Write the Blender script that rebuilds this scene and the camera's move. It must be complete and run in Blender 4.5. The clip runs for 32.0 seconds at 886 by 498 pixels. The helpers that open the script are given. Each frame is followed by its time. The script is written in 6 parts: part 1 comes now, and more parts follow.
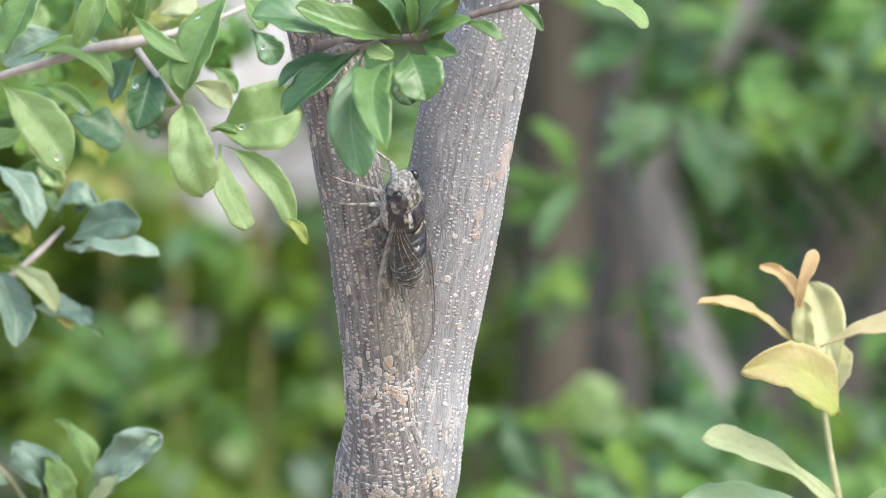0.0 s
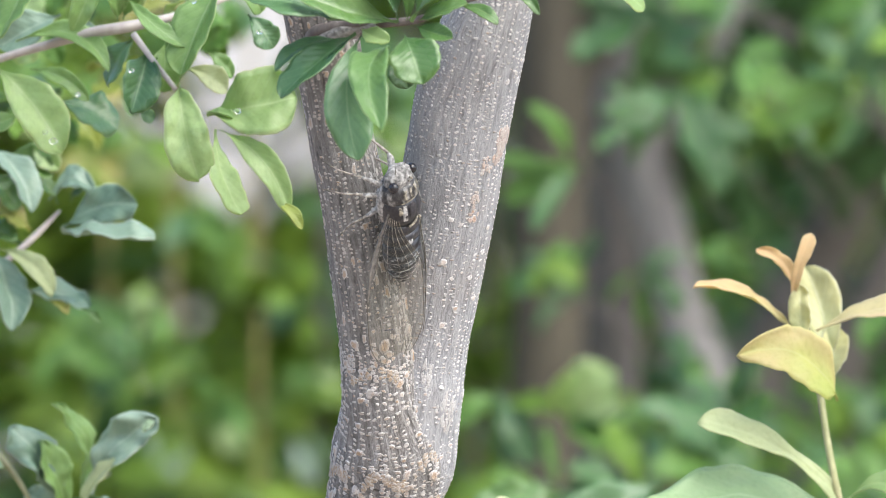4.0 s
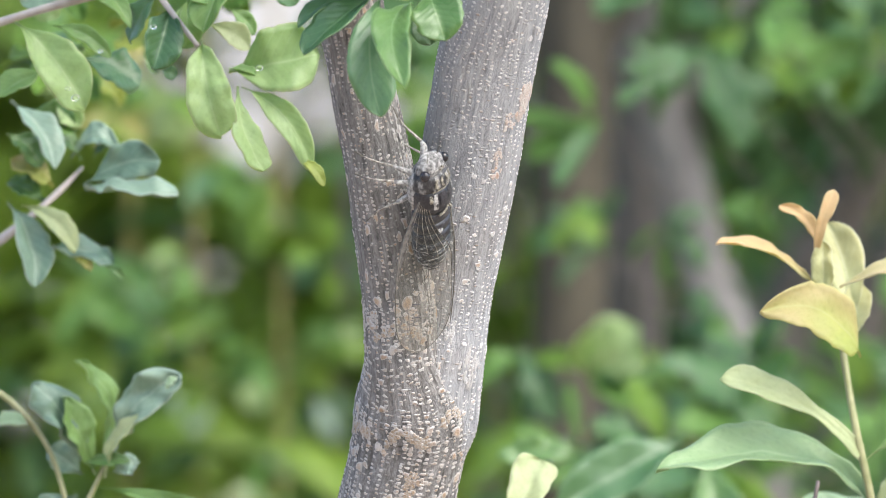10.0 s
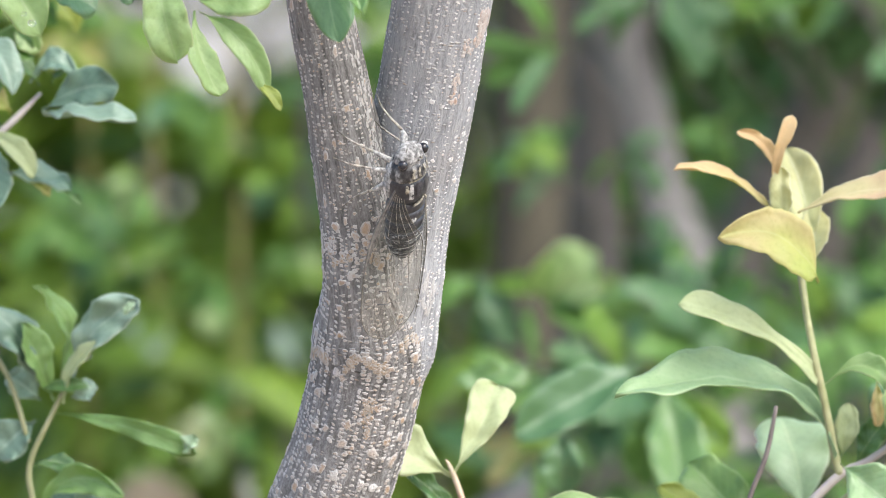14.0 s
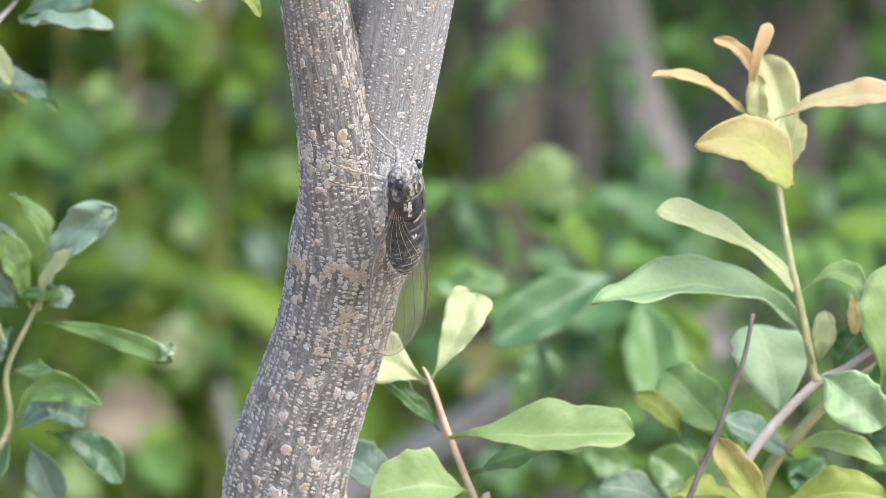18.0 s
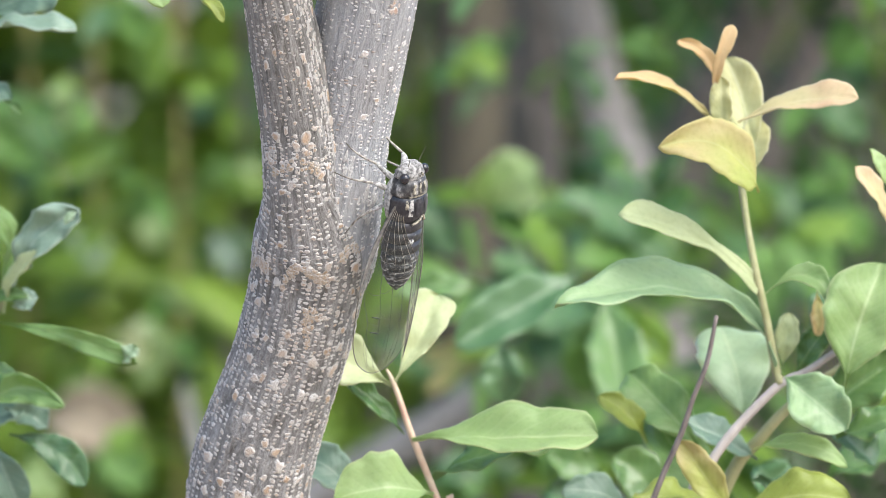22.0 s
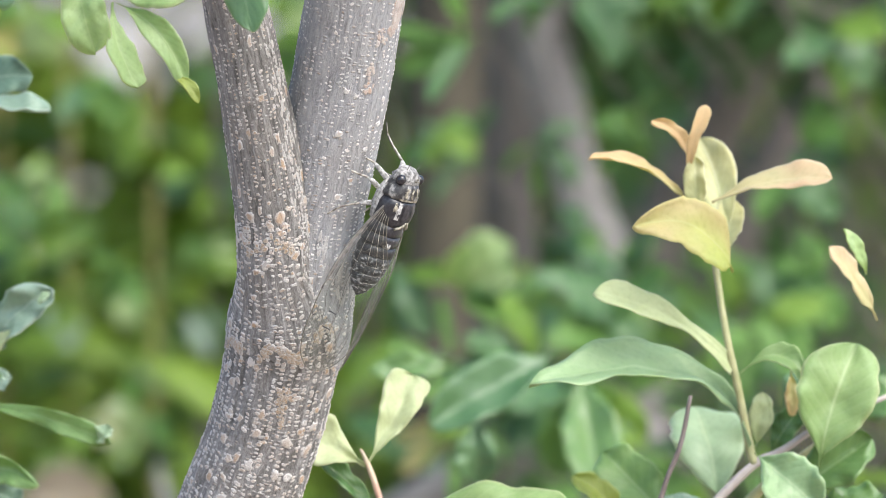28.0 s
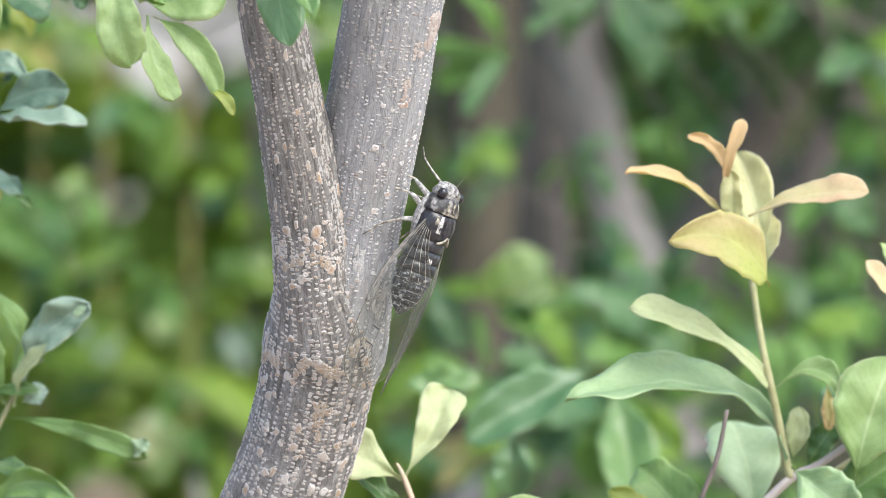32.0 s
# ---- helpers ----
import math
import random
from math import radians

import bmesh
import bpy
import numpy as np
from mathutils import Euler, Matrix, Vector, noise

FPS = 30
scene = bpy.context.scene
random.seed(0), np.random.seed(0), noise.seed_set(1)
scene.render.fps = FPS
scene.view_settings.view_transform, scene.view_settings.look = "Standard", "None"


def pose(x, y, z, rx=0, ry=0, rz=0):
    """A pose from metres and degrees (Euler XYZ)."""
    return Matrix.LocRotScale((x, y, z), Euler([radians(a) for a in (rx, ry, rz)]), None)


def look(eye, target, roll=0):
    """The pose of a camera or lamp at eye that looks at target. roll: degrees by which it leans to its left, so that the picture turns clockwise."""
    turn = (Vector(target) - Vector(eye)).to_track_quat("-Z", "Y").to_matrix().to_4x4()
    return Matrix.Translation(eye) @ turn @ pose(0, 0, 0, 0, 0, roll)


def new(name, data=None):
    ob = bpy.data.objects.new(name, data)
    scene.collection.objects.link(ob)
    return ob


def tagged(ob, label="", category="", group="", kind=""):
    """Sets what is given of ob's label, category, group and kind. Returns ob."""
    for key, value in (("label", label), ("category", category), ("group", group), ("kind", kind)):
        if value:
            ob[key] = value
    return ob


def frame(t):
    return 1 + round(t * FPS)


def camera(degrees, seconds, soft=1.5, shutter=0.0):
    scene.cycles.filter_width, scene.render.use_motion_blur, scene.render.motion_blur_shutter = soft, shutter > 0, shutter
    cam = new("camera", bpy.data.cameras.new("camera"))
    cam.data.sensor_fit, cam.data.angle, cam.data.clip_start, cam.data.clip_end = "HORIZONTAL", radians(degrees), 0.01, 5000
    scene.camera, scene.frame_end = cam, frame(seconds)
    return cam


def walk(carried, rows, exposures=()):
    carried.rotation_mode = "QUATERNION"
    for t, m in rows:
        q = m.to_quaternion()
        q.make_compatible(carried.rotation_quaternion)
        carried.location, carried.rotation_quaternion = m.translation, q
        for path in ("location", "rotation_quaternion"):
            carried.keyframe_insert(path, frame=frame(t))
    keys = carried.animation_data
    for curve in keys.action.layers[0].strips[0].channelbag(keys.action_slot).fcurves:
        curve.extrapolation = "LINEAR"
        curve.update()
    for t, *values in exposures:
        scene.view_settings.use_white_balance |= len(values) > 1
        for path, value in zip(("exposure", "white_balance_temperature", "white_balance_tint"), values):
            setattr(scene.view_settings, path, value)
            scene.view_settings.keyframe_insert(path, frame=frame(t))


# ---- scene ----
EYE = (0.0, -1.5, 1.3)
cam = camera(6.5, 32.0, 0.75)
# a long lens held in focus on the bark and the insect
cam.data.dof.use_dof = True
cam.data.dof.focus_distance = 1.492
cam.data.dof.aperture_fstop = 22.0
walk(cam, [
    (0, look(EYE, (0, 0, 1.3))),
    (0.5, look(EYE, (0.0003, 0, 1.3))),
    (1, look(EYE, (0.0008, 0, 1.3012))),
    (1.5, look(EYE, (0.0007, 0, 1.3025))),
    (2, look(EYE, (0.0007, 0, 1.303))),
    (2.5, look(EYE, (0.0007, 0, 1.3023))),
    (4.5, look(EYE, (0.0007, 0, 1.2957))),
    (5, look(EYE, (-0.0018, 0, 1.2947))),
    (5.5, look(EYE, (-0.0028, 0, 1.2923))),
    (6, look(EYE, (-0.0033, 0, 1.2922))),
    (6.5, look(EYE, (-0.004, 0, 1.295))),
    (7, look(EYE, (-0.0043, 0, 1.2963))),
    (7.5, look(EYE, (-0.0048, 0, 1.2948))),
    (8, look(EYE, (-0.005, 0, 1.2948))),
    (8.5, look(EYE, (-0.0048, 0, 1.2962))),
    (9, look(EYE, (-0.0047, 0, 1.2968))),
    (9.5, look(EYE, (-0.0043, 0, 1.2904))),
    (10, look(EYE, (-0.0037, 0, 1.2885))),
    (10.5, look(EYE, (-0.0023, 0, 1.289))),
    (11, look(EYE, (-0.0012, 0, 1.2885))),
    (11.5, look(EYE, (-0.0002, 0, 1.285))),
    (12, look(EYE, (0.001, 0, 1.2827))),
    (12.5, look(EYE, (0.0022, 0, 1.2835))),
    (13, look(EYE, (0.0028, 0, 1.2837))),
    (13.5, look(EYE, (0.0037, 0, 1.2785))),
    (15.5, look(EYE, (0.0055, 0, 1.266))),
    (16, look(EYE, (0.0063, 0, 1.2587))),
    (16.5, look(EYE, (0.007, 0, 1.2559))),
    (17, look(EYE, (0.0078, 0, 1.2543))),
    (17.5, look(EYE, (0.0085, 0, 1.255))),
    (18, look(EYE, (0.0088, 0, 1.2564))),
    (18.5, look(EYE, (0.0093, 0, 1.256))),
    (19, look(EYE, (0.0098, 0, 1.2556))),
    (19.5, look(EYE, (0.0105, 0, 1.2547))),
    (20, look(EYE, (0.0113, 0, 1.255))),
    (20.5, look(EYE, (0.0126, 0, 1.2556))),
    (21, look(EYE, (0.0139, 0, 1.2549))),
    (21.5, look(EYE, (0.0151, 0, 1.2547))),
    (22, look(EYE, (0.0158, 0, 1.2568))),
    (22.5, look(EYE, (0.0164, 0, 1.2609))),
    (23, look(EYE, (0.017, 0, 1.2627))),
    (23.5, look(EYE, (0.0174, 0, 1.2632))),
    (24, look(EYE, (0.0177, 0, 1.2631))),
    (24.5, look(EYE, (0.0181, 0, 1.2635))),
    (25, look(EYE, (0.0188, 0, 1.2649))),
    (25.5, look(EYE, (0.0193, 0, 1.2663))),
    (27.5, look(EYE, (0.0201, 0, 1.2712))),
    (28, look(EYE, (0.0208, 0, 1.2722))),
    (28.5, look(EYE, (0.0199, 0, 1.2709))),
    (29, look(EYE, (0.0186, 0, 1.2712))),
    (29.5, look(EYE, (0.018, 0, 1.2724))),
    (30, look(EYE, (0.017, 0, 1.2737))),
    (30.5, look(EYE, (0.0161, 0, 1.274))),
    (31, look(EYE, (0.0152, 0, 1.2738))),
    (31.5, look(EYE, (0.0146, 0, 1.2742))),
    (32, look(EYE, (0.0138, 0, 1.2749))),
], [(0.0, 1.62, 6150, 6), (32.0, 1.62, 6150, 6)])

# ---- daylight: a bright, thinly clouded sky ----
world = bpy.data.worlds.new("sky")
scene.world = world
world.use_nodes = True
wn = world.node_tree
sky = wn.nodes.new("ShaderNodeTexSky")
sky.sky_type = "NISHITA"
sky.sun_disc = False
sky.sun_elevation = radians(50)
sky.sun_rotation = radians(135)
sky.air_density = 1.0
sky.dust_density = 4.0
bg = wn.nodes["Background"]
bg.inputs["Strength"].default_value = 0.15
wn.links.new(sky.outputs[0], bg.inputs["Color"])
sun_data = bpy.data.lights.new("sun", "SUN")
sun_data.energy = 0.75
sun_data.angle = radians(40)
sun_data.color = (1.0, 0.98, 0.95)
sun = new("sun", sun_data)
sun.matrix_basis = look((1.5, -1.5, 3.6), (0, 0, 1.0))


# ---- materials ----
def nodes_of(name):
    m = bpy.data.materials.new(name)
    m.use_nodes = True
    t = m.node_tree
    return m, t, t.nodes["Principled BSDF"]


def add(t, kind, **values):
    n = t.nodes.new(kind)
    for key, value in values.items():
        n.inputs[key].default_value = value
    return n


def ramp(t, source, stops):
    n = t.nodes.new("ShaderNodeValToRGB")
    e = n.color_ramp.elements
    while len(e) < len(stops):
        e.new(0.5)
    for k, (at, col) in enumerate(stops):
        e[k].position = at
        e[k].color = (*col, 1)
    t.links.new(source, n.inputs["Fac"])
    return n.outputs["Color"]


def mixed(t, fac, a, b, mode="MIX"):
    n = t.nodes.new("ShaderNodeMix")
    n.data_type, n.blend_type = "RGBA", mode
    for socket, value in ((n.inputs[0], fac), (n.inputs[6], a), (n.inputs[7], b)):
        if isinstance(value, (int, float)):
            socket.default_value = value
        elif isinstance(value, tuple):
            socket.default_value = (*value, 1)
        else:
            t.links.new(value, socket)
    return n.outputs[2]


def calc(t, op, a, b=0.0):
    n = t.nodes.new("ShaderNodeMath")
    n.operation = op
    for socket, value in ((n.inputs[0], a), (n.inputs[1], b)):
        if isinstance(value, (int, float)):
            socket.default_value = value
        else:
            t.links.new(value, socket)
    return n.outputs[0]


def texture(t, scale, detail=4.0, stretch=(1, 1, 1), rough=0.55, turn=(0, 0, 0)):
    """Noise in object space, in metres."""
    c = t.nodes.new("ShaderNodeTexCoord")
    m = t.nodes.new("ShaderNodeMapping")
    m.inputs["Scale"].default_value = stretch
    m.inputs["Rotation"].default_value = turn
    n = add(t, "ShaderNodeTexNoise", Scale=scale, Detail=detail, Roughness=rough)
    t.links.new(c.outputs["Object"], m.inputs["Vector"])
    t.links.new(m.outputs["Vector"], n.inputs["Vector"])
    return n.outputs["Fac"]


def bump(t, b, height, strength=0.4, distance=0.001):
    n = add(t, "ShaderNodeBump", Strength=strength, Distance=distance)
    t.links.new(height, n.inputs["Height"])
    t.links.new(n.outputs["Normal"], b.inputs["Normal"])


def plain(name, stops, scale, rough=0.7, stretch=(1, 1, 1), strength=0.3, distance=0.0005, metal=0.0):
    m, t, b = nodes_of(name)
    f = texture(t, scale, 5, stretch)
    t.links.new(ramp(t, f, stops), b.inputs["Base Color"])
    b.inputs["Roughness"].default_value = rough
    b.inputs["Metallic"].default_value = metal
    bump(t, b, f, strength, distance)
    return m


def bark_material(name, dark, mid, pale, old, groove):
    """Grey bark in a stem's own coordinates: ribs and furrows along it, crossed by ladders of small corky dashes."""
    m, t, b = nodes_of(name)
    uv = t.nodes.new("ShaderNodeUVMap")
    sep = t.nodes.new("ShaderNodeSeparateXYZ")
    t.links.new(uv.outputs["UV"], sep.inputs[0])
    u, v = sep.outputs["X"], sep.outputs["Y"]

    def grid(x, y):
        c = t.nodes.new("ShaderNodeCombineXYZ")
        t.links.new(x, c.inputs[0])
        t.links.new(y, c.inputs[1])
        return c.outputs[0]

    def grain(x, y, detail, rough):
        n = add(t, "ShaderNodeTexNoise", Scale=1.0, Detail=detail, Roughness=rough)
        t.links.new(grid(x, y), n.inputs["Vector"])
        return n.outputs["Fac"]

    drift = grain(calc(t, "MULTIPLY", u, 240.0), calc(t, "MULTIPLY", v, 120.0), 2, 0.5)
    bent = calc(t, "ADD", u, calc(t, "MULTIPLY", calc(t, "SUBTRACT", drift, 0.5), 0.0016))
    rib = grain(calc(t, "MULTIPLY", bent, 640.0), calc(t, "MULTIPLY", v, 110.0), 4, 0.6)
    fine = grain(calc(t, "MULTIPLY", bent, 1900.0), calc(t, "MULTIPLY", v, 800.0), 6, 0.75)
    stain = texture(t, 70, 4, (1, 1, 0.5))
    cell = t.nodes.new("ShaderNodeTexVoronoi")
    cell.inputs["Scale"].default_value = 1.0
    cell.inputs["Randomness"].default_value = 0.7
    t.links.new(grid(calc(t, "MULTIPLY", bent, 720.0), calc(t, "MULTIPLY", v, 1500.0)), cell.inputs["Vector"])
    lot = t.nodes.new("ShaderNodeSeparateColor")
    t.links.new(cell.outputs["Color"], lot.inputs[0])
    dash = ramp(t, calc(t, "ADD", cell.outputs["Distance"], calc(t, "MULTIPLY", calc(t, "SUBTRACT", fine, 0.5), 0.5)), [(0.2, (1, 1, 1)), (0.36, (0, 0, 0))])
    dash = calc(t, "MULTIPLY", dash, ramp(t, lot.outputs[0], [(0.45, (0, 0, 0)), (0.6, (1, 1, 1))]))
    place = t.nodes.new("ShaderNodeNewGeometry")
    spot = t.nodes.new("ShaderNodeSeparateXYZ")
    t.links.new(place.outputs["Position"], spot.inputs[0])
    height = calc(t, "ADD", calc(t, "MULTIPLY", calc(t, "SUBTRACT", old, spot.outputs["Z"]), 30.0), calc(t, "MULTIPLY", calc(t, "SUBTRACT", stain, 0.5), 1.6))
    aged = ramp(t, height, [(0.0, (0, 0, 0)), (1.0, (1, 1, 1))])
    mixup = calc(t, "ADD", calc(t, "MULTIPLY", rib, 0.5), calc(t, "MULTIPLY", fine, 0.5))
    c = ramp(t, mixup, [(0.36, dark), (0.48, mid), (0.62, pale)])
    c = mixed(t, aged, c, ramp(t, mixup, [(0.36, (0.1, 0.094, 0.09)), (0.48, (0.18, 0.173, 0.167)), (0.62, (0.37, 0.36, 0.352))]))
    furrow = ramp(t, calc(t, "ADD", rib, calc(t, "MULTIPLY", calc(t, "SUBTRACT", fine, 0.5), 0.3)), [(0.34, (groove,) * 3), (0.41, (0, 0, 0))])
    c = mixed(t, furrow, c, tuple(x * 0.7 for x in dark))
    c = mixed(t, calc(t, "MULTIPLY", dash, 0.75), c, ramp(t, lot.outputs[1], [(0.5, (0.53, 0.515, 0.5)), (0.95, (0.46, 0.36, 0.28))]))
    c = mixed(t, ramp(t, stain, [(0.52, (0, 0, 0)), (0.75, (0.3, 0.3, 0.3))]), c, (0.3, 0.26, 0.225))
    t.links.new(c, b.inputs["Base Color"])
    b.inputs["Roughness"].default_value = 0.78
    b.inputs["Specular IOR Level"].default_value = 0.3
    bump(t, b, calc(t, "ADD", calc(t, "MULTIPLY", rib, 1.6), calc(t, "ADD", calc(t, "MULTIPLY", fine, 0.9), calc(t, "MULTIPLY", dash, 0.35))), 1.0, 0.0007)
    return m


def cork_material(name, rim, heart, tan):
    """Corky lenticels: a pale rim round a tan, cracked heart, more so on the large ones."""
    m, t, b = nodes_of(name)
    uv = t.nodes.new("ShaderNodeUVMap")
    sep = t.nodes.new("ShaderNodeSeparateXYZ")
    t.links.new(uv.outputs["UV"], sep.inputs[0])
    r = t.nodes.new("ShaderNodeNewGeometry").outputs["Random Per Island"]
    f = texture(t, 2600, 5, (1, 1, 1), 0.7)
    inner = ramp(t, calc(t, "ADD", sep.outputs["X"], calc(t, "MULTIPLY", calc(t, "SUBTRACT", f, 0.5), 1.1)), [(0.45, (1, 1, 1)), (0.95, (0, 0, 0))])
    c = mixed(t, ramp(t, r, [(0.0, (0, 0, 0)), (1.0, (0.75, 0.75, 0.75))]), rim, heart)
    c = mixed(t, calc(t, "MULTIPLY", inner, sep.outputs["Y"]), c, tan)
    c = mixed(t, ramp(t, f, [(0.3, (0.7, 0.7, 0.7)), (0.43, (0, 0, 0))]), c, tuple(x * 0.5 for x in tan))
    t.links.new(c, b.inputs["Base Color"])
    b.inputs["Roughness"].default_value = 0.88
    b.inputs["Specular IOR Level"].default_value = 0.2
    bump(t, b, f, 0.9, 0.0005)
    return m


def leaf_material(name, top, pale, vein, gloss=0.42, through_light=0.35, island=False, tip=None, shine=0.45):
    """A leaf blade: mottled green, a pale midrib and side veins, waxy gloss, and light that comes through."""
    m, t, b = nodes_of(name)
    uv = t.nodes.new("ShaderNodeUVMap")
    sep = t.nodes.new("ShaderNodeSeparateXYZ")
    t.links.new(uv.outputs["UV"], sep.inputs[0])
    s, w = sep.outputs["X"], sep.outputs["Y"]
    side = calc(t, "ABSOLUTE", calc(t, "SUBTRACT", w, 0.5))
    if island:
        r = t.nodes.new("ShaderNodeNewGeometry").outputs["Random Per Island"]
    else:
        r = t.nodes.new("ShaderNodeObjectInfo").outputs["Random"]
    n = texture(t, 160, 4)
    v = calc(t, "ADD", calc(t, "MULTIPLY", r, 0.55), calc(t, "MULTIPLY", n, 0.5))
    c = ramp(t, v, [(0.15, top), (0.85, pale)])
    blotch = texture(t, 45, 3)
    c = mixed(t, ramp(t, blotch, [(0.42, (0, 0, 0)), (0.62, (0.45, 0.45, 0.45))]), c, pale)
    if tip:
        flush = calc(t, "ADD", calc(t, "MULTIPLY", s, 0.55), calc(t, "ADD", calc(t, "MULTIPLY", calc(t, "SUBTRACT", blotch, 0.5), 2.0), calc(t, "MULTIPLY", side, 0.7)))
        c = mixed(t, ramp(t, flush, [(0.2, (0, 0, 0)), (0.75, (1, 1, 1))]), c, tip)
    speck = texture(t, 900, 5, (1, 1, 1), 0.7)
    c = mixed(t, ramp(t, speck, [(0.36, (0.2, 0.2, 0.2)), (0.5, (0, 0, 0))]), c, tuple(x * 0.6 for x in top))
    rib = ramp(t, side, [(0.0, (0.8, 0.8, 0.8)), (0.03, (0, 0, 0))])
    # side veins run out and forward from the midrib
    wave = calc(t, "SINE", calc(t, "MULTIPLY", calc(t, "SUBTRACT", s, calc(t, "MULTIPLY", side, 0.55)), 58.0))
    veins = ramp(t, wave, [(0.75, (0, 0, 0)), (1.0, (0.15, 0.15, 0.15))])
    c = mixed(t, veins, c, vein)
    c = mixed(t, rib, c, vein)
    edge = ramp(t, side, [(0.455, (0, 0, 0)), (0.495, (0.45, 0.45, 0.45))])
    c = mixed(t, edge, c, tuple(min(0.6, x * 1.35) for x in vein))
    t.links.new(c, b.inputs["Base Color"])
    t.links.new(ramp(t, blotch, [(0.35, (gloss * 0.8,) * 3), (0.65, (gloss * 1.3,) * 3)]), b.inputs["Roughness"])
    b.inputs["Specular IOR Level"].default_value = 0.3 if island else shine
    bump(t, b, calc(t, "ADD", n, calc(t, "ADD", calc(t, "MULTIPLY", wave, -0.06), calc(t, "MULTIPLY", speck, 0.3))), 0.45, 0.0006)
    tr = t.nodes.new("ShaderNodeBsdfTranslucent")
    warm = mixed(t, 1.0, c, (1.0, 1.0, 0.6), "MULTIPLY")
    t.links.new(mixed(t, 1.0, warm, (1.25, 1.25, 1.25), "MULTIPLY"), tr.inputs["Color"])
    mix = t.nodes.new("ShaderNodeMixShader")
    mix.inputs[0].default_value = through_light
    t.links.new(b.outputs[0], mix.inputs[1])
    t.links.new(tr.outputs[0], mix.inputs[2])
    t.links.new(mix.outputs[0], t.nodes["Material Output"].inputs["Surface"])
    return m


BARK = bark_material("grey_bark", (0.22, 0.222, 0.23), (0.335, 0.337, 0.347), (0.44, 0.44, 0.448), 1.253, 0.3)
BARK_BROWN = bark_material("brown_bark", (0.1, 0.095, 0.09), (0.195, 0.186, 0.176), (0.34, 0.328, 0.315), 1.285, 0.5)
LENTICEL = cork_material("lenticel_cork", (0.6, 0.582, 0.563), (0.48, 0.45, 0.42), (0.45, 0.33, 0.23))
PALE_CORK = cork_material("pale_cork", (0.74, 0.73, 0.72), (0.6, 0.585, 0.57), (0.52, 0.4, 0.31))
FLAKE = cork_material("white_flakes", (0.55, 0.54, 0.53), (0.46, 0.447, 0.434), (0.4, 0.35, 0.3))
PINK_FLAKE = cork_material("pinkish_flakes", (0.57, 0.53, 0.5), (0.52, 0.44, 0.39), (0.5, 0.36, 0.28))
SCAR = cork_material("scar_cork", (0.52, 0.49, 0.45), (0.43, 0.385, 0.335), (0.42, 0.31, 0.21))
SPRING = leaf_material("spring_green_leaf", (0.14, 0.26, 0.06), (0.25, 0.38, 0.13), (0.34, 0.46, 0.22), 0.4, 0.42, False, None, 0.6)
GREEN = leaf_material("green_leaf", (0.065, 0.15, 0.034), (0.135, 0.24, 0.07), (0.24, 0.34, 0.15), 0.32, 0.36, False, None, 0.6)
DARK = leaf_material("dark_green_leaf", (0.045, 0.115, 0.036), (0.095, 0.19, 0.075), (0.17, 0.27, 0.13), 0.32, 0.28, False, None, 0.6)
LIGHT = leaf_material("light_green_leaf", (0.28, 0.4, 0.145), (0.43, 0.54, 0.28), (0.47, 0.56, 0.32), 0.38, 0.56, False, None, 0.6)
PALE = leaf_material("pale_leaf", (0.36, 0.42, 0.21), (0.48, 0.52, 0.32), (0.48, 0.53, 0.32), 0.48, 0.4)
FRESH = leaf_material("fresh_pale_green_leaf", (0.22, 0.34, 0.115), (0.36, 0.46, 0.21), (0.44, 0.52, 0.29), 0.44, 0.45, False, None, 0.6)
MIST = leaf_material("whitish_green_leaf", (0.3, 0.41, 0.25), (0.42, 0.53, 0.36), (0.48, 0.57, 0.39), 0.42, 0.45, False, None, 0.6)
OLIVE = leaf_material("olive_yellow_leaf", (0.21, 0.27, 0.035), (0.34, 0.39, 0.09), (0.4, 0.43, 0.16), 0.4, 0.42)
SAGE = leaf_material("sage_green_leaf", (0.145, 0.255, 0.1), (0.26, 0.37, 0.19), (0.36, 0.46, 0.28), 0.32, 0.33)
# blue-green leaf with the whitish sheen of the sky mixed into its colour
SHEEN = leaf_material("sheen_blue_green_leaf", (0.13, 0.22, 0.14), (0.29, 0.39, 0.3), (0.42, 0.5, 0.41), 0.38, 0.3, False, None, 0.6)
BLUE = leaf_material("blue_green_leaf", (0.095, 0.17, 0.11), (0.2, 0.29, 0.21), (0.32, 0.4, 0.31), 0.4, 0.26, False, None, 0.6)
CREAMY = leaf_material("creamy_young_leaf", (0.45, 0.48, 0.25), (0.58, 0.58, 0.37), (0.6, 0.6, 0.42), 0.48, 0.42, False, (0.46, 0.44, 0.22))
YELLOW = leaf_material("yellow_leaf", (0.29, 0.33, 0.06), (0.37, 0.4, 0.11), (0.42, 0.42, 0.18), 0.5, 0.42, False, (0.41, 0.35, 0.16))
ORANGE = leaf_material("orange_leaf", (0.48, 0.46, 0.2), (0.56, 0.51, 0.28), (0.6, 0.53, 0.32), 0.5, 0.45, False, (0.58, 0.41, 0.22))
YOUNG = leaf_material("young_orange_leaf", (0.54, 0.38, 0.2), (0.58, 0.45, 0.27), (0.6, 0.47, 0.3), 0.5, 0.45)
BLUSH = leaf_material("blushed_leaf", (0.47, 0.45, 0.23), (0.56, 0.5, 0.3), (0.6, 0.54, 0.36), 0.48, 0.42, False, (0.58, 0.44, 0.29))
HEDGE = leaf_material("hedge_leaf", (0.062, 0.135, 0.016), (0.225, 0.335, 0.042), (0.28, 0.38, 0.09), 0.36, 0.45, True)
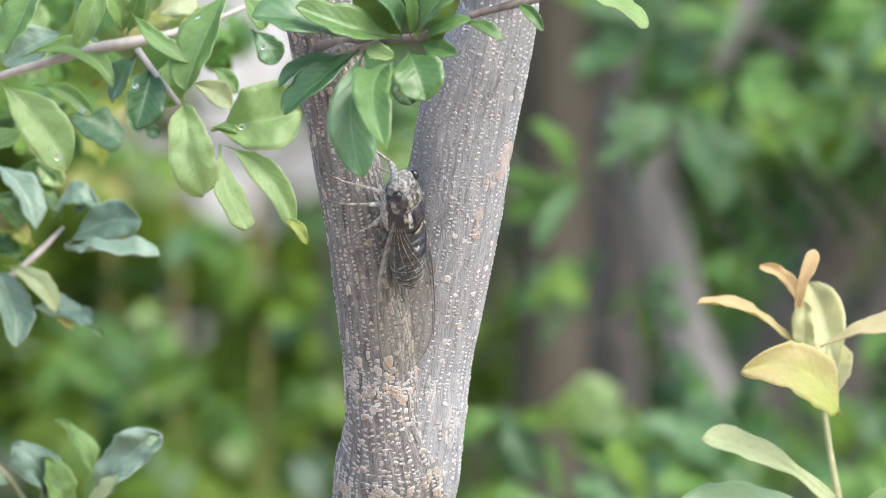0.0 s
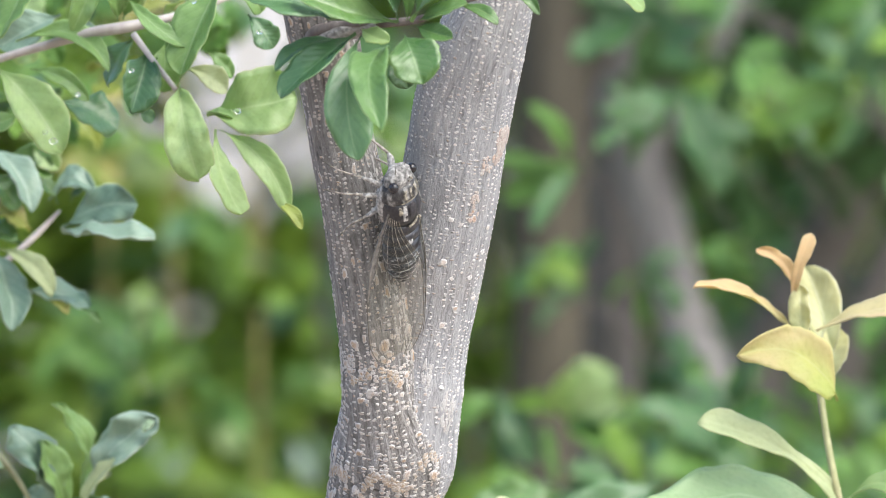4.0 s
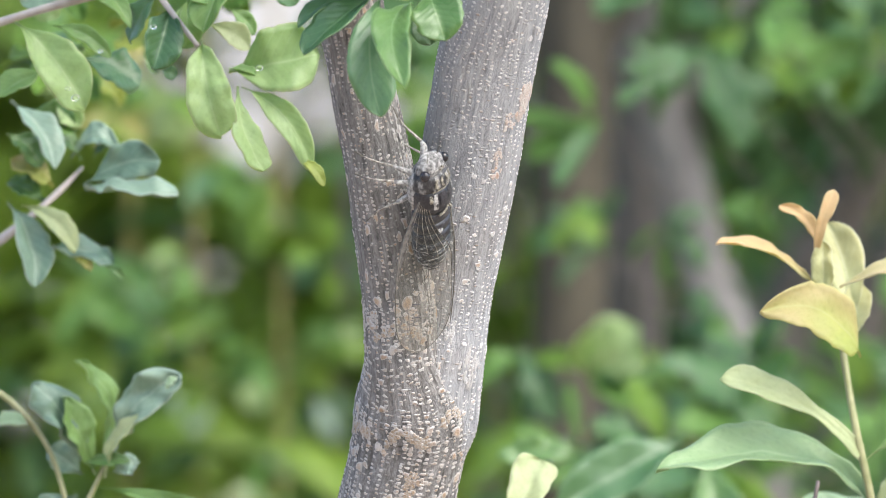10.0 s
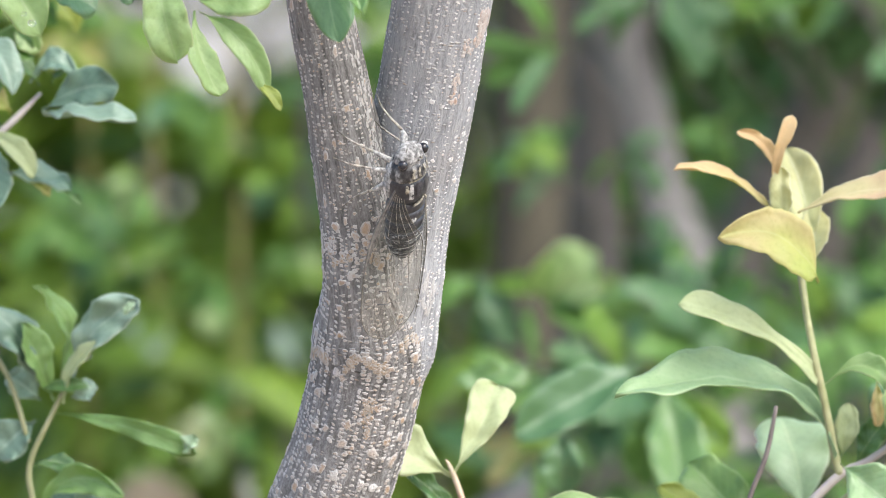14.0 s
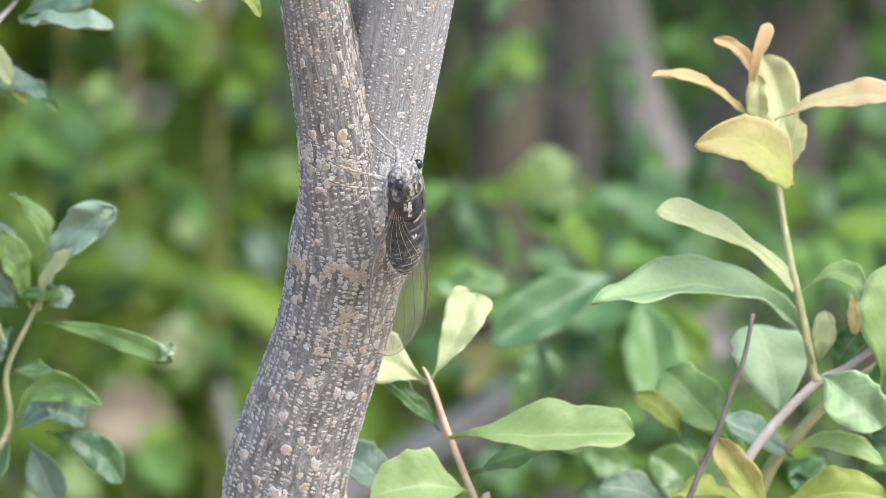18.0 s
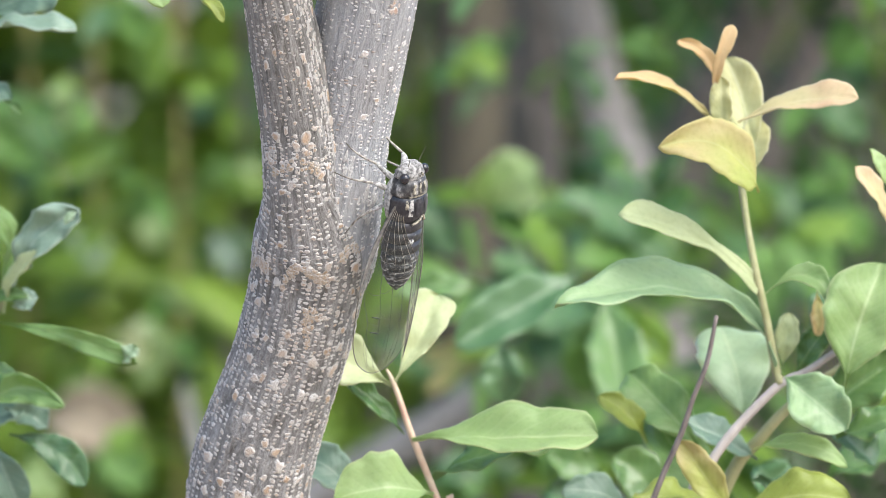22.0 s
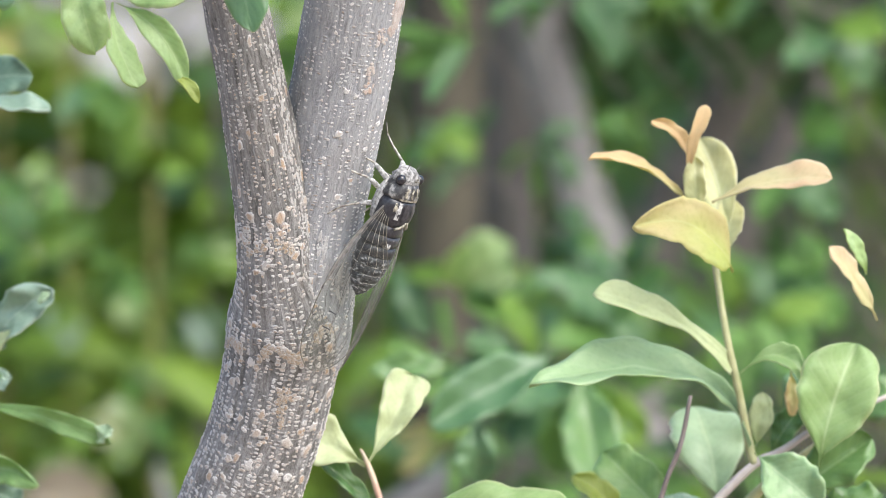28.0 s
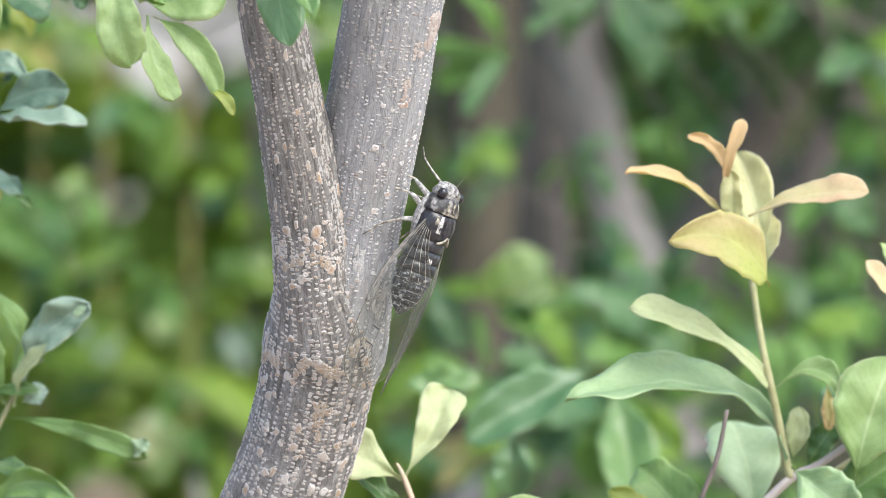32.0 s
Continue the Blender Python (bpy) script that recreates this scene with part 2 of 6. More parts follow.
FAR_GREEN = leaf_material("distant_green_leaf", (0.068, 0.16, 0.028), (0.15, 0.28, 0.065), (0.21, 0.33, 0.11), 0.4, 0.45, False, None, 0.3)
FAR_DARK = leaf_material("distant_dark_leaf", (0.038, 0.1, 0.028), (0.09, 0.185, 0.062), (0.13, 0.23, 0.1), 0.36, 0.35, False, None, 0.45)
MOSS = leaf_material("moss_green_leaf", (0.1, 0.2, 0.02), (0.19, 0.31, 0.05), (0.26, 0.36, 0.1), 0.45, 0.45, False, None, 0.3)
# darker copy of the hedge leaf: shade is put into its colour
HEDGE_SHADE = leaf_material("hedge_leaf_shade_tone", (0.025, 0.075, 0.018), (0.085, 0.175, 0.055), (0.12, 0.21, 0.09), 0.4, 0.35, True)
TAN_LEAF = plain("dry_leaf", [(0.3, (0.22, 0.18, 0.12)), (0.7, (0.31, 0.255, 0.18))], 90, 0.8)
CANE = plain("yellowish_cane", [(0.3, (0.2, 0.18, 0.06)), (0.7, (0.32, 0.28, 0.1))], 60, 0.7)
STEM_PINK = plain("pinkish_stem", [(0.3, (0.3, 0.26, 0.235)), (0.7, (0.43, 0.39, 0.36))], 300, 0.6, (1, 1, 0.3))
STEM_RED = plain("reddish_stem", [(0.3, (0.42, 0.26, 0.19)), (0.7, (0.5, 0.42, 0.3))], 300, 0.55)
STEM_GREEN = plain("green_stem", [(0.3, (0.21, 0.22, 0.09)), (0.7, (0.33, 0.32, 0.17))], 300, 0.55)
STEM_BROWN = plain("brown_twig", [(0.3, (0.06, 0.048, 0.043)), (0.7, (0.16, 0.135, 0.12))], 600, 0.8, (1, 1, 0.3))
SPUR_BARK = plain("spur_bark", [(0.3, (0.12, 0.11, 0.1)), (0.55, (0.3, 0.285, 0.27)), (0.7, (0.42, 0.4, 0.38))], 1500, 0.8, (1, 1, 1), 0.8, 0.0006)
# brown bark darkened to stand in for shade from leaves overhead
TRUNK_SHADED = plain("shaded_trunk_bark", [(0.3, (0.032, 0.028, 0.018)), (0.7, (0.075, 0.065, 0.043))], 60, 0.9, (1, 1, 0.2), 0.6, 0.003)
TRUNK_BROWN = plain("grey_brown_trunk_bark", [(0.3, (0.07, 0.064, 0.056)), (0.7, (0.155, 0.142, 0.128))], 60, 0.9, (1, 1, 0.2), 0.6, 0.003)
TRUNK_GREY = plain("grey_trunk_bark", [(0.3, (0.13, 0.123, 0.115)), (0.7, (0.27, 0.257, 0.24))], 60, 0.9, (1, 1, 0.2), 0.6, 0.003)
WATER, _t, _b = nodes_of("water")
_b.inputs["Transmission Weight"].default_value = 1.0
_b.inputs["Roughness"].default_value = 0.02
_b.inputs["IOR"].default_value = 1.33
_b.inputs["Base Color"].default_value = (1, 1, 1, 1)
SOIL = plain("dry_soil", [(0.3, (0.2, 0.15, 0.1)), (0.7, (0.42, 0.33, 0.26))], 9, 0.95, (1, 1, 1), 0.6, 0.02)
PLASTER = plain("pale_plaster", [(0.3, (0.36, 0.35, 0.345)), (0.7, (0.46, 0.45, 0.445))], 4, 0.9, (1, 1, 1), 0.3, 0.004)


# ---- builders ----
def mesh_of(name, verts, faces, material, smooth=True, uvs=None):
    me = bpy.data.meshes.new(name)
    me.from_pydata([tuple(v) for v in verts], [], faces)
    if uvs is not None:
        layer = me.uv_layers.new(name="UVMap")
        loops = np.empty(len(me.loops), dtype=np.int32)
        me.loops.foreach_get("vertex_index", loops)
        layer.data.foreach_set("uv", np.asarray(uvs, dtype=np.float32)[loops].ravel())
    me.materials.append(material)
    if smooth:
        me.polygons.foreach_set("use_smooth", [True] * len(me.polygons))
    me.update()
    return me


def base_of(ob):
    m = ob.matrix_basis.copy()
    while ob.parent:
        ob = ob.parent
        m = ob.matrix_basis @ m
    return m


def piece(name, me, parent, m=None, label="", kind=""):
    """Links a mesh, whose points are in world space (or placed there by m), as a part under parent."""
    ob = new(name, me)
    ob.parent = parent
    ob.matrix_basis = base_of(parent).inverted() @ (m if m is not None else Matrix())
    return tagged(ob, label, "", "", kind)


def thing(name, place, label, category, group="", kind=""):
    ob = new(name)
    ob.empty_display_size = 0.02
    ob.matrix_basis = Matrix.Translation(place)
    return tagged(ob, label, category, group, kind)


def smooth_line(rows, step):
    """A Catmull-Rom line through rows of x, y, z, r (any width), sampled step times a span."""
    p = np.array([rows[0], *rows, rows[-1]], dtype=float)
    p[0], p[-1] = 2 * p[1] - p[2], 2 * p[-2] - p[-3]
    out = []
    for k in range(1, len(p) - 2):
        n = step if isinstance(step, int) else max(2, int(np.linalg.norm(p[k + 1, :3] - p[k, :3]) / step))
        for u in np.linspace(0, 1, n, endpoint=False):
            a, b, c, d = p[k - 1:k + 3]
            out.append(0.5 * (2 * b + (c - a) * u + (2 * a - 5 * b + 4 * c - d) * u * u + (3 * b - a - 3 * c + d) * u ** 3))
    out.append(p[-2])
    return np.array(out)


def frames_along(c):
    """Two unit vectors across a line at each of its points, with no twist."""
    tan = np.gradient(c, axis=0)
    tan /= np.linalg.norm(tan, axis=1)[:, None] + 1e-12
    a = np.empty_like(tan)
    start = np.array((0.0, -1.0, 0.0)) if abs(tan[0][1]) < 0.9 else np.array((1.0, 0.0, 0.0))
    for k, d in enumerate(tan):
        start = start - d * (start @ d)
        start /= np.linalg.norm(start)
        a[k] = start
    return a, np.cross(tan, a)


def tube(rows, segs=8, step=5, rough=0.0, seed=0.0, closed=True, furrow=0.0):
    """Points and faces of a round stem through rows of x, y, z, radius."""
    c = smooth_line(rows, step)
    a, b = frames_along(c[:, :3])
    verts, faces = [], []
    for k, row in enumerate(c):
        for j in range(segs):
            w = 2 * math.pi * j / segs
            r = row[3]
            if rough or furrow:
                n = noise.noise(Vector((math.cos(w) * 1.6 + seed, math.sin(w) * 1.6, row[2] * 55)))
                f = noise.noise(Vector((math.cos(w) * 9 + seed, math.sin(w) * 9, row[2] * 130)))
                r *= 1 + rough * n + furrow * f
            verts.append(row[:3] + r * (math.cos(w) * a[k] + math.sin(w) * b[k]))
    n = len(c)
    for k in range(n - 1):
        for j in range(segs):
            i = (j + 1) % segs
            faces.append((k * segs + j, k * segs + i, (k + 1) * segs + i, (k + 1) * segs + j))
    if closed:
        faces.append(tuple(range(segs))[::-1])
        faces.append(tuple(range((n - 1) * segs, n * segs)))
    return verts, faces


def joined(*lists):
    verts, faces = [], []
    for v, f in lists:
        k = len(verts)
        verts += list(v)
        faces += [tuple(i + k for i in face) for face in f]
    return verts, faces


def leaf_points(length, width, wide=0.5, bow=0.0, side=0.0, fold=0.15, wave=0.0, thick=0.00025, along=26, across=10, seed=0.0, stalk=0.06, blunt=0.6, twist=0.0, crumple=0.0, neck=1.15, foot=0.035, skew=1.0):
    """A leaf blade with a stalk end at the origin, along +x, its face to +z. wide: where along it the blade is broadest."""
    top, uv = [], []
    for k in range(along + 1):
        s = 1 - (1 - k / along) ** 1.25
        g = max(0.0, (s - stalk) / (1 - stalk))
        if g < wide:
            full = math.sin(math.pi / 2 * g / wide) ** neck
        else:
            full = max(0.0, 1 - ((g - wide) / (1 - wide)) ** (1.6 / blunt)) ** 0.58
        arch = 4 * s ** skew * (1 - s ** skew)
        for j in range(across + 1):
            w = 2 * j / across - 1
            ragged = 1 + 0.2 * noise.noise(Vector((s * 3.4, seed * 3.1, 7.0 if w > 0 else 1.0))) + 0.09 * noise.noise(Vector((s * 11, seed * 1.7, 3.0 if w > 0 else 9.0))) + 0.035 * noise.noise(Vector((s * 31, seed * 2.9, 5.0 if w > 0 else 2.0)))
            half = 0.5 * width * max(foot if s < wide else 0.035, full * ragged)
            turn = twist * (s - 0.35)
            rise = fold * abs(w) * half + wave * width * (math.sin(s * 13 + seed + (2.0 if w > 0 else 0.0)) + 0.5 * math.sin(s * 29 + 2 * seed + w)) * w * w
            rise += crumple * width * noise.noise(Vector((s * 3.2 * max(1.0, length / max(width, 1e-6) * 0.5), w * 1.4 + seed, seed * 2.3)))
            rise += 0.28 * crumple * width * noise.noise(Vector((s * 9.0 * max(1.0, length / max(width, 1e-6) * 0.5), w * 3.4 + seed, seed * 1.3)))
            z = bow * arch + rise * math.cos(turn) + w * half * math.sin(turn)
            top.append((length * s, side * arch + w * half * math.cos(turn) - rise * math.sin(turn), z))
            uv.append((s, (w + 1) / 2))
    n = across + 1
    under = [(x, y, z - thick) for x, y, z in top]
    faces = []
    m = len(top)
    for k in range(along):
        for j in range(across):
            q = (k * n + j, (k + 1) * n + j, (k + 1) * n + j + 1, k * n + j + 1)
            faces.append(q)
            faces.append(tuple(m + i for i in q[::-1]))
    for k in range(along):
        for j, flip in ((0, False), (across, True)):
            q = (k * n + j, m + k * n + j, m + (k + 1) * n + j, (k + 1) * n + j)
            faces.append(q if not flip else q[::-1])
    return top + under, faces, uv + uv


def leaf_pose(base, tip, roll):
    """A leaf from base to tip whose face looks towards the front, then rolled round its own length."""
    b, x = Vector(base), Vector(tip) - Vector(base)
    length = x.length
    x.normalize()
    facing = Vector((0, -0.78, 0.62))
    z = facing - x * x.dot(facing)
    z.normalize()
    y = z.cross(x)
    turn = Matrix((x, y, z)).transposed().to_4x4()
    return Matrix.Translation(b) @ turn @ Matrix.Rotation(radians(roll), 4, "X"), length, y


def leaves(parent, table, default, group="", names="leaf"):
    """Rows: base, tip, width, material, options."""
    for k, (base, tip, width, material, opt) in enumerate(table):
        opt = dict(opt)
        m, length, y = leaf_pose(base, tip, opt.pop("roll", random.uniform(-22, 22)))
        up = opt.pop("side", 0.0) * length
        label = opt.pop("label", "")
        if (y.z if abs(y.z) >= abs(y.x) else y.x) < 0:
            up = -up
        opt["bow"] = opt.get("bow", random.uniform(0.02, 0.14)) * length
        opt.setdefault("wave", random.uniform(0.04, 0.1))
        opt.setdefault("crumple", random.uniform(0.06, 0.16))
        opt.setdefault("fold", random.uniform(0.2, 0.55))
        opt.setdefault("twist", random.uniform(-0.5, 0.5))
        width /= max(0.7, math.hypot(y.x, y.z))
        v, f, uv = leaf_points(length, width, side=up, seed=k * 1.7, **opt)
        piece(names, mesh_of(names, v, f, material or default, True, uv), parent, m, label)


def cloud(low, high, count, size, material, seed, droop=0.5):
    """Many small leaves scattered in a box, as one mesh."""
    rnd = random.Random(seed)
    v0, f0, uv0 = leaf_points(1, 0.42, 0.55, 0.08, 0.0, 0.25, 0.03, 0.006, 5, 2)
    v0, uv0 = np.array(v0), list(uv0)
    verts, faces, uvs = [], [], []
    for _ in range(count):
        c = [rnd.uniform(a, b) + rnd.gauss(0, 0.07) * (b - a) for a, b in zip(low, high)]
        s = rnd.uniform(*size)
        turn = Euler((rnd.uniform(-0.9, 0.9), rnd.uniform(-0.6, 1.3) * droop * 2, rnd.uniform(0, 6.28))).to_matrix()
        w = v0 * s @ np.array(turn).T + c
        k = len(verts)
        verts += w.tolist()
        faces += [tuple(i + k for i in q) for q in f0]
        uvs += uv0
    return mesh_of("foliage", verts, faces, material, True, uvs)


# ---- ground and distance ----
def build_ground():
    n = 24
    pts = [-400, -60, -15, -6] + list(np.linspace(-3, 3, n)) + [6, 15, 60, 400]
    verts = [(x, y, 0.02 * noise.noise(Vector((x, y, 0))) if abs(x) < 4 and abs(y) < 4 else 0.0) for y in pts for x in pts]
    m = len(pts)
    faces = [(j * m + i, j * m + i + 1, (j + 1) * m + i + 1, (j + 1) * m + i) for j in range(m - 1) for i in range(m - 1)]
    ob = new("ground", mesh_of("ground", verts, faces, SOIL))
    tagged(ob, "dry bare garden soil under the shrubs", "ground", "", "structure")


build_ground()


def build_wall():
    bm = bmesh.new()
    bmesh.ops.create_cube(bm, size=1)
    bmesh.ops.scale(bm, vec=(14, 0.2, 3.2), verts=bm.verts)
    bmesh.ops.translate(bm, vec=(-1.0, 7.5, 1.6), verts=bm.verts)
    bmesh.ops.bevel(bm, geom=bm.edges[:], offset=0.02, segments=2, affect="EDGES")
    me = bpy.data.meshes.new("wall_garden")
    bm.to_mesh(me)
    bm.free()
    me.materials.append(PLASTER)
    tagged(new("wall_garden", me), "pale plastered garden wall behind the shrubs", "wall", "", "structure")


build_wall()

# ---- the forked tree ----
TRUNK = [(-0.0156, 0, -0.0005, 0.0326), (-0.0137, 0.02, 0.4678, 0.0242), (-0.0161, 0.042, 0.7908, 0.0184), (-0.0206, 0.046, 1.0694, 0.0146), (-0.0236, 0.036, 1.1822, 0.0126), (-0.0224, 0.03, 1.2058, 0.0122), (-0.0202, 0.026, 1.2173, 0.0117),
         (-0.0148, 0.02, 1.2331, 0.011), (-0.0123, 0.0165, 1.2419, 0.011), (-0.0104, 0.013, 1.2501, 0.0111), (-0.0093, 0.0105, 1.2558, 0.0117), (-0.0095, 0.007, 1.2608, 0.0111), (-0.0105, 0.003, 1.2658, 0.0089), (-0.0113, 0, 1.2708, 0.0076), (-0.0118, -0.003, 1.2799, 0.0074), (-0.014, -0.009, 1.2936, 0.0069),
         (-0.0164, -0.0145, 1.307, 0.0063), (-0.0191, -0.019, 1.3198, 0.006), (-0.0199, -0.021, 1.3258, 0.0061), (-0.0222, -0.026, 1.3391, 0.0067), (-0.0254, -0.032, 1.3575, 0.0062), (-0.0331, -0.045, 1.4202, 0.0051), (-0.0424, -0.052, 1.5245, 0.0034), (-0.0477, -0.05, 1.6194, 0.0011)]
LIMB = [(-0.012, 0.02, 1.2374, 0.0055), (-0.0101, 0.015, 1.2474, 0.009), (-0.0083, 0.0115, 1.2552, 0.0111), (-0.0072, 0.009, 1.2619, 0.0109), (-0.0058, 0.0065, 1.269, 0.0103), (-0.0038, 0.0035, 1.2799, 0.0096), (-0.001, -0.002, 1.2936, 0.0095), (0.0014, -0.007, 1.3055, 0.0095), (0.0034, -0.012, 1.3174, 0.0094),
        (0.005, -0.015, 1.3259, 0.0094), (0.008, -0.02, 1.3366, 0.0085), (0.0105, -0.023, 1.345, 0.0074), (0.0116, -0.026, 1.3535, 0.007), (0.0186, -0.04, 1.3995, 0.0063), (0.029, -0.05, 1.4933, 0.0053), (0.0353, -0.048, 1.6198, 0.0036), (0.0397, -0.044, 1.7261, 0.0013)]


def girth(row, w, seed):
    """The uneven radius of a stem at the angle w."""
    x, y = math.cos(w), math.sin(w)
    n = noise.noise(Vector((x * 1.5 + seed, y * 1.5, row[2] * 60)))
    k = noise.noise(Vector((x * 5.5 + seed, y * 5.5, row[2] * 35)))
    g = noise.noise(Vector((x * 14 + seed, y * 14, row[2] * 110)))
    h = noise.noise(Vector((x * 7 + seed, y * 7, row[2] * 420)))
    return row[3] * (1 + 0.022 * n) + 0.0105 * (0.016 * k + 0.016 * g + 0.008 * h)


def surface_pick(rows, n, seed, low, high, twin=0.0):
    """Random places on a stem between two heights: point, normal, direction along."""
    rnd = random.Random(seed)
    c = smooth_line(rows, 0.002)
    a, b = frames_along(c[:, :3])
    tan = np.gradient(c[:, :3], axis=0)
    idx = [k for k in range(len(c)) if low < c[k][2] < high]
    out = []
    columns = [rnd.uniform(0, 6.283) for _ in range(46)]
    for _ in range(n):
        k = rnd.choice(idx)
        w = rnd.choice(columns) + rnd.gauss(0, 0.028) if rnd.random() < 0.88 else rnd.uniform(0, 6.283)
        u = rnd.random()
        row = c[k] * (1 - u) + c[min(k + 1, len(c) - 1)] * u
        normal = math.cos(w) * a[k] + math.sin(w) * b[k]
        d = tan[k] / np.linalg.norm(tan[k])
        out.append((row[:3] + normal * girth(row, w, twin), normal, d))
    return out


def surface_ladder(rows, columns, seed, low, high, twin, pitch, keep):
    """Ladders of small dashes that climb the stem in columns, broken here and there: point, normal, direction along."""
    rnd = random.Random(seed)
    c = smooth_line(rows, 0.0004)
    a, b = frames_along(c[:, :3])
    tan = np.gradient(c[:, :3], axis=0)
    tan /= np.linalg.norm(tan, axis=1)[:, None]
    run = np.concatenate(([0], np.cumsum(np.linalg.norm(np.diff(c[:, :3], axis=0), axis=1))))
    idx = [k for k in range(len(c)) if low < c[k][2] < high]
    out = []
    for column in range(columns):
        w0 = 6.2832 * (column + rnd.uniform(-0.3, 0.3)) / columns
        at = run[idx[0]] + rnd.uniform(0, pitch)
        while at < run[idx[-1]]:
            at += pitch * rnd.uniform(0.75, 1.35)
            if noise.noise(Vector((column * 7.3 + seed, at * 170, 0.0))) * 0.9 + 0.5 > keep or rnd.random() < 0.1:
                continue
            k = min(len(c) - 1, int(np.searchsorted(run, at)))
            w = w0 + 1.6 / columns * noise.noise(Vector((column * 3.1, at * 60, seed))) + rnd.gauss(0, 0.25 / columns)
            normal = math.cos(w) * a[k] + math.sin(w) * b[k]
            out.append((c[k][:3] + normal * girth(c[k], w, twin), normal, tan[k]))
    return out


def flecks(places, seed, sizes, tall=(0.8, 1.9), proud=0.2, tan=0.2):
    """Low ragged corky chips on a surface, as one mesh."""
    rnd = random.Random(seed)
    ring = 9
    verts, faces, uvs = [], [], []
    for p, n, d in places:
        p, n, d = Vector(p), Vector(n), Vector(d)
        q = n.cross(d)
        s = rnd.uniform(sizes[0] ** 0.5, sizes[1] ** 0.5) ** 2
        long = s * rnd.uniform(*tall)
        k = len(verts)
        hue = min(1.0, max(0.0, rnd.gauss(tan, 0.3)))
        lean = rnd.uniform(-0.3, 0.3)
        edge = [rnd.uniform(0.6, 1.3) for _ in range(ring)]
        for grow, rise in ((1.0, -0.25), (0.88, proud * 0.8), (0.45, proud * 0.85)):
            for j in range(ring):
                w = 6.2832 * j / ring + 0.39
                cx, cy = math.cos(w), math.sin(w)
                box = 1 / max(abs(cx), abs(cy)) ** 0.5
                e = grow * edge[j] * box
                lump = rnd.uniform(-0.12, 0.12) * (grow < 1)
                verts.append(p + d * (cy * long * e + lean * cx * s * e) + q * (cx * s * e) + n * ((rise + lump) * s))
                uvs.append((grow, hue))
        for level in (0, ring):
            for j in range(ring):
                i = (j + 1) % ring
                faces.append((k + level + j, k + level + i, k + level + ring + i, k + level + ring + j))
        m = len(verts)
        verts.append(p + n * (rnd.uniform(0.2, 0.9) * proud * s))
        uvs.append((0.0, hue))
        faces += [(k + 2 * ring + j, k + 2 * ring + (j + 1) % ring, m) for j in range(ring)]
    return verts, faces, uvs


def heaped(*lists):
    """Several lists of points, faces and uvs as one."""
    verts, faces, uvs = [], [], []
    for v, f, uv in lists:
        k = len(verts)
        verts += v
        faces += [tuple(i + k for i in face) for face in f]
        uvs += uv
    return verts, faces, uvs


def crust(name, parts, material, parent, label):
    v, f, uv = heaped(*parts)
    return piece(name, mesh_of(name, v, f, material, True, uv), parent, None, label, "stuff")


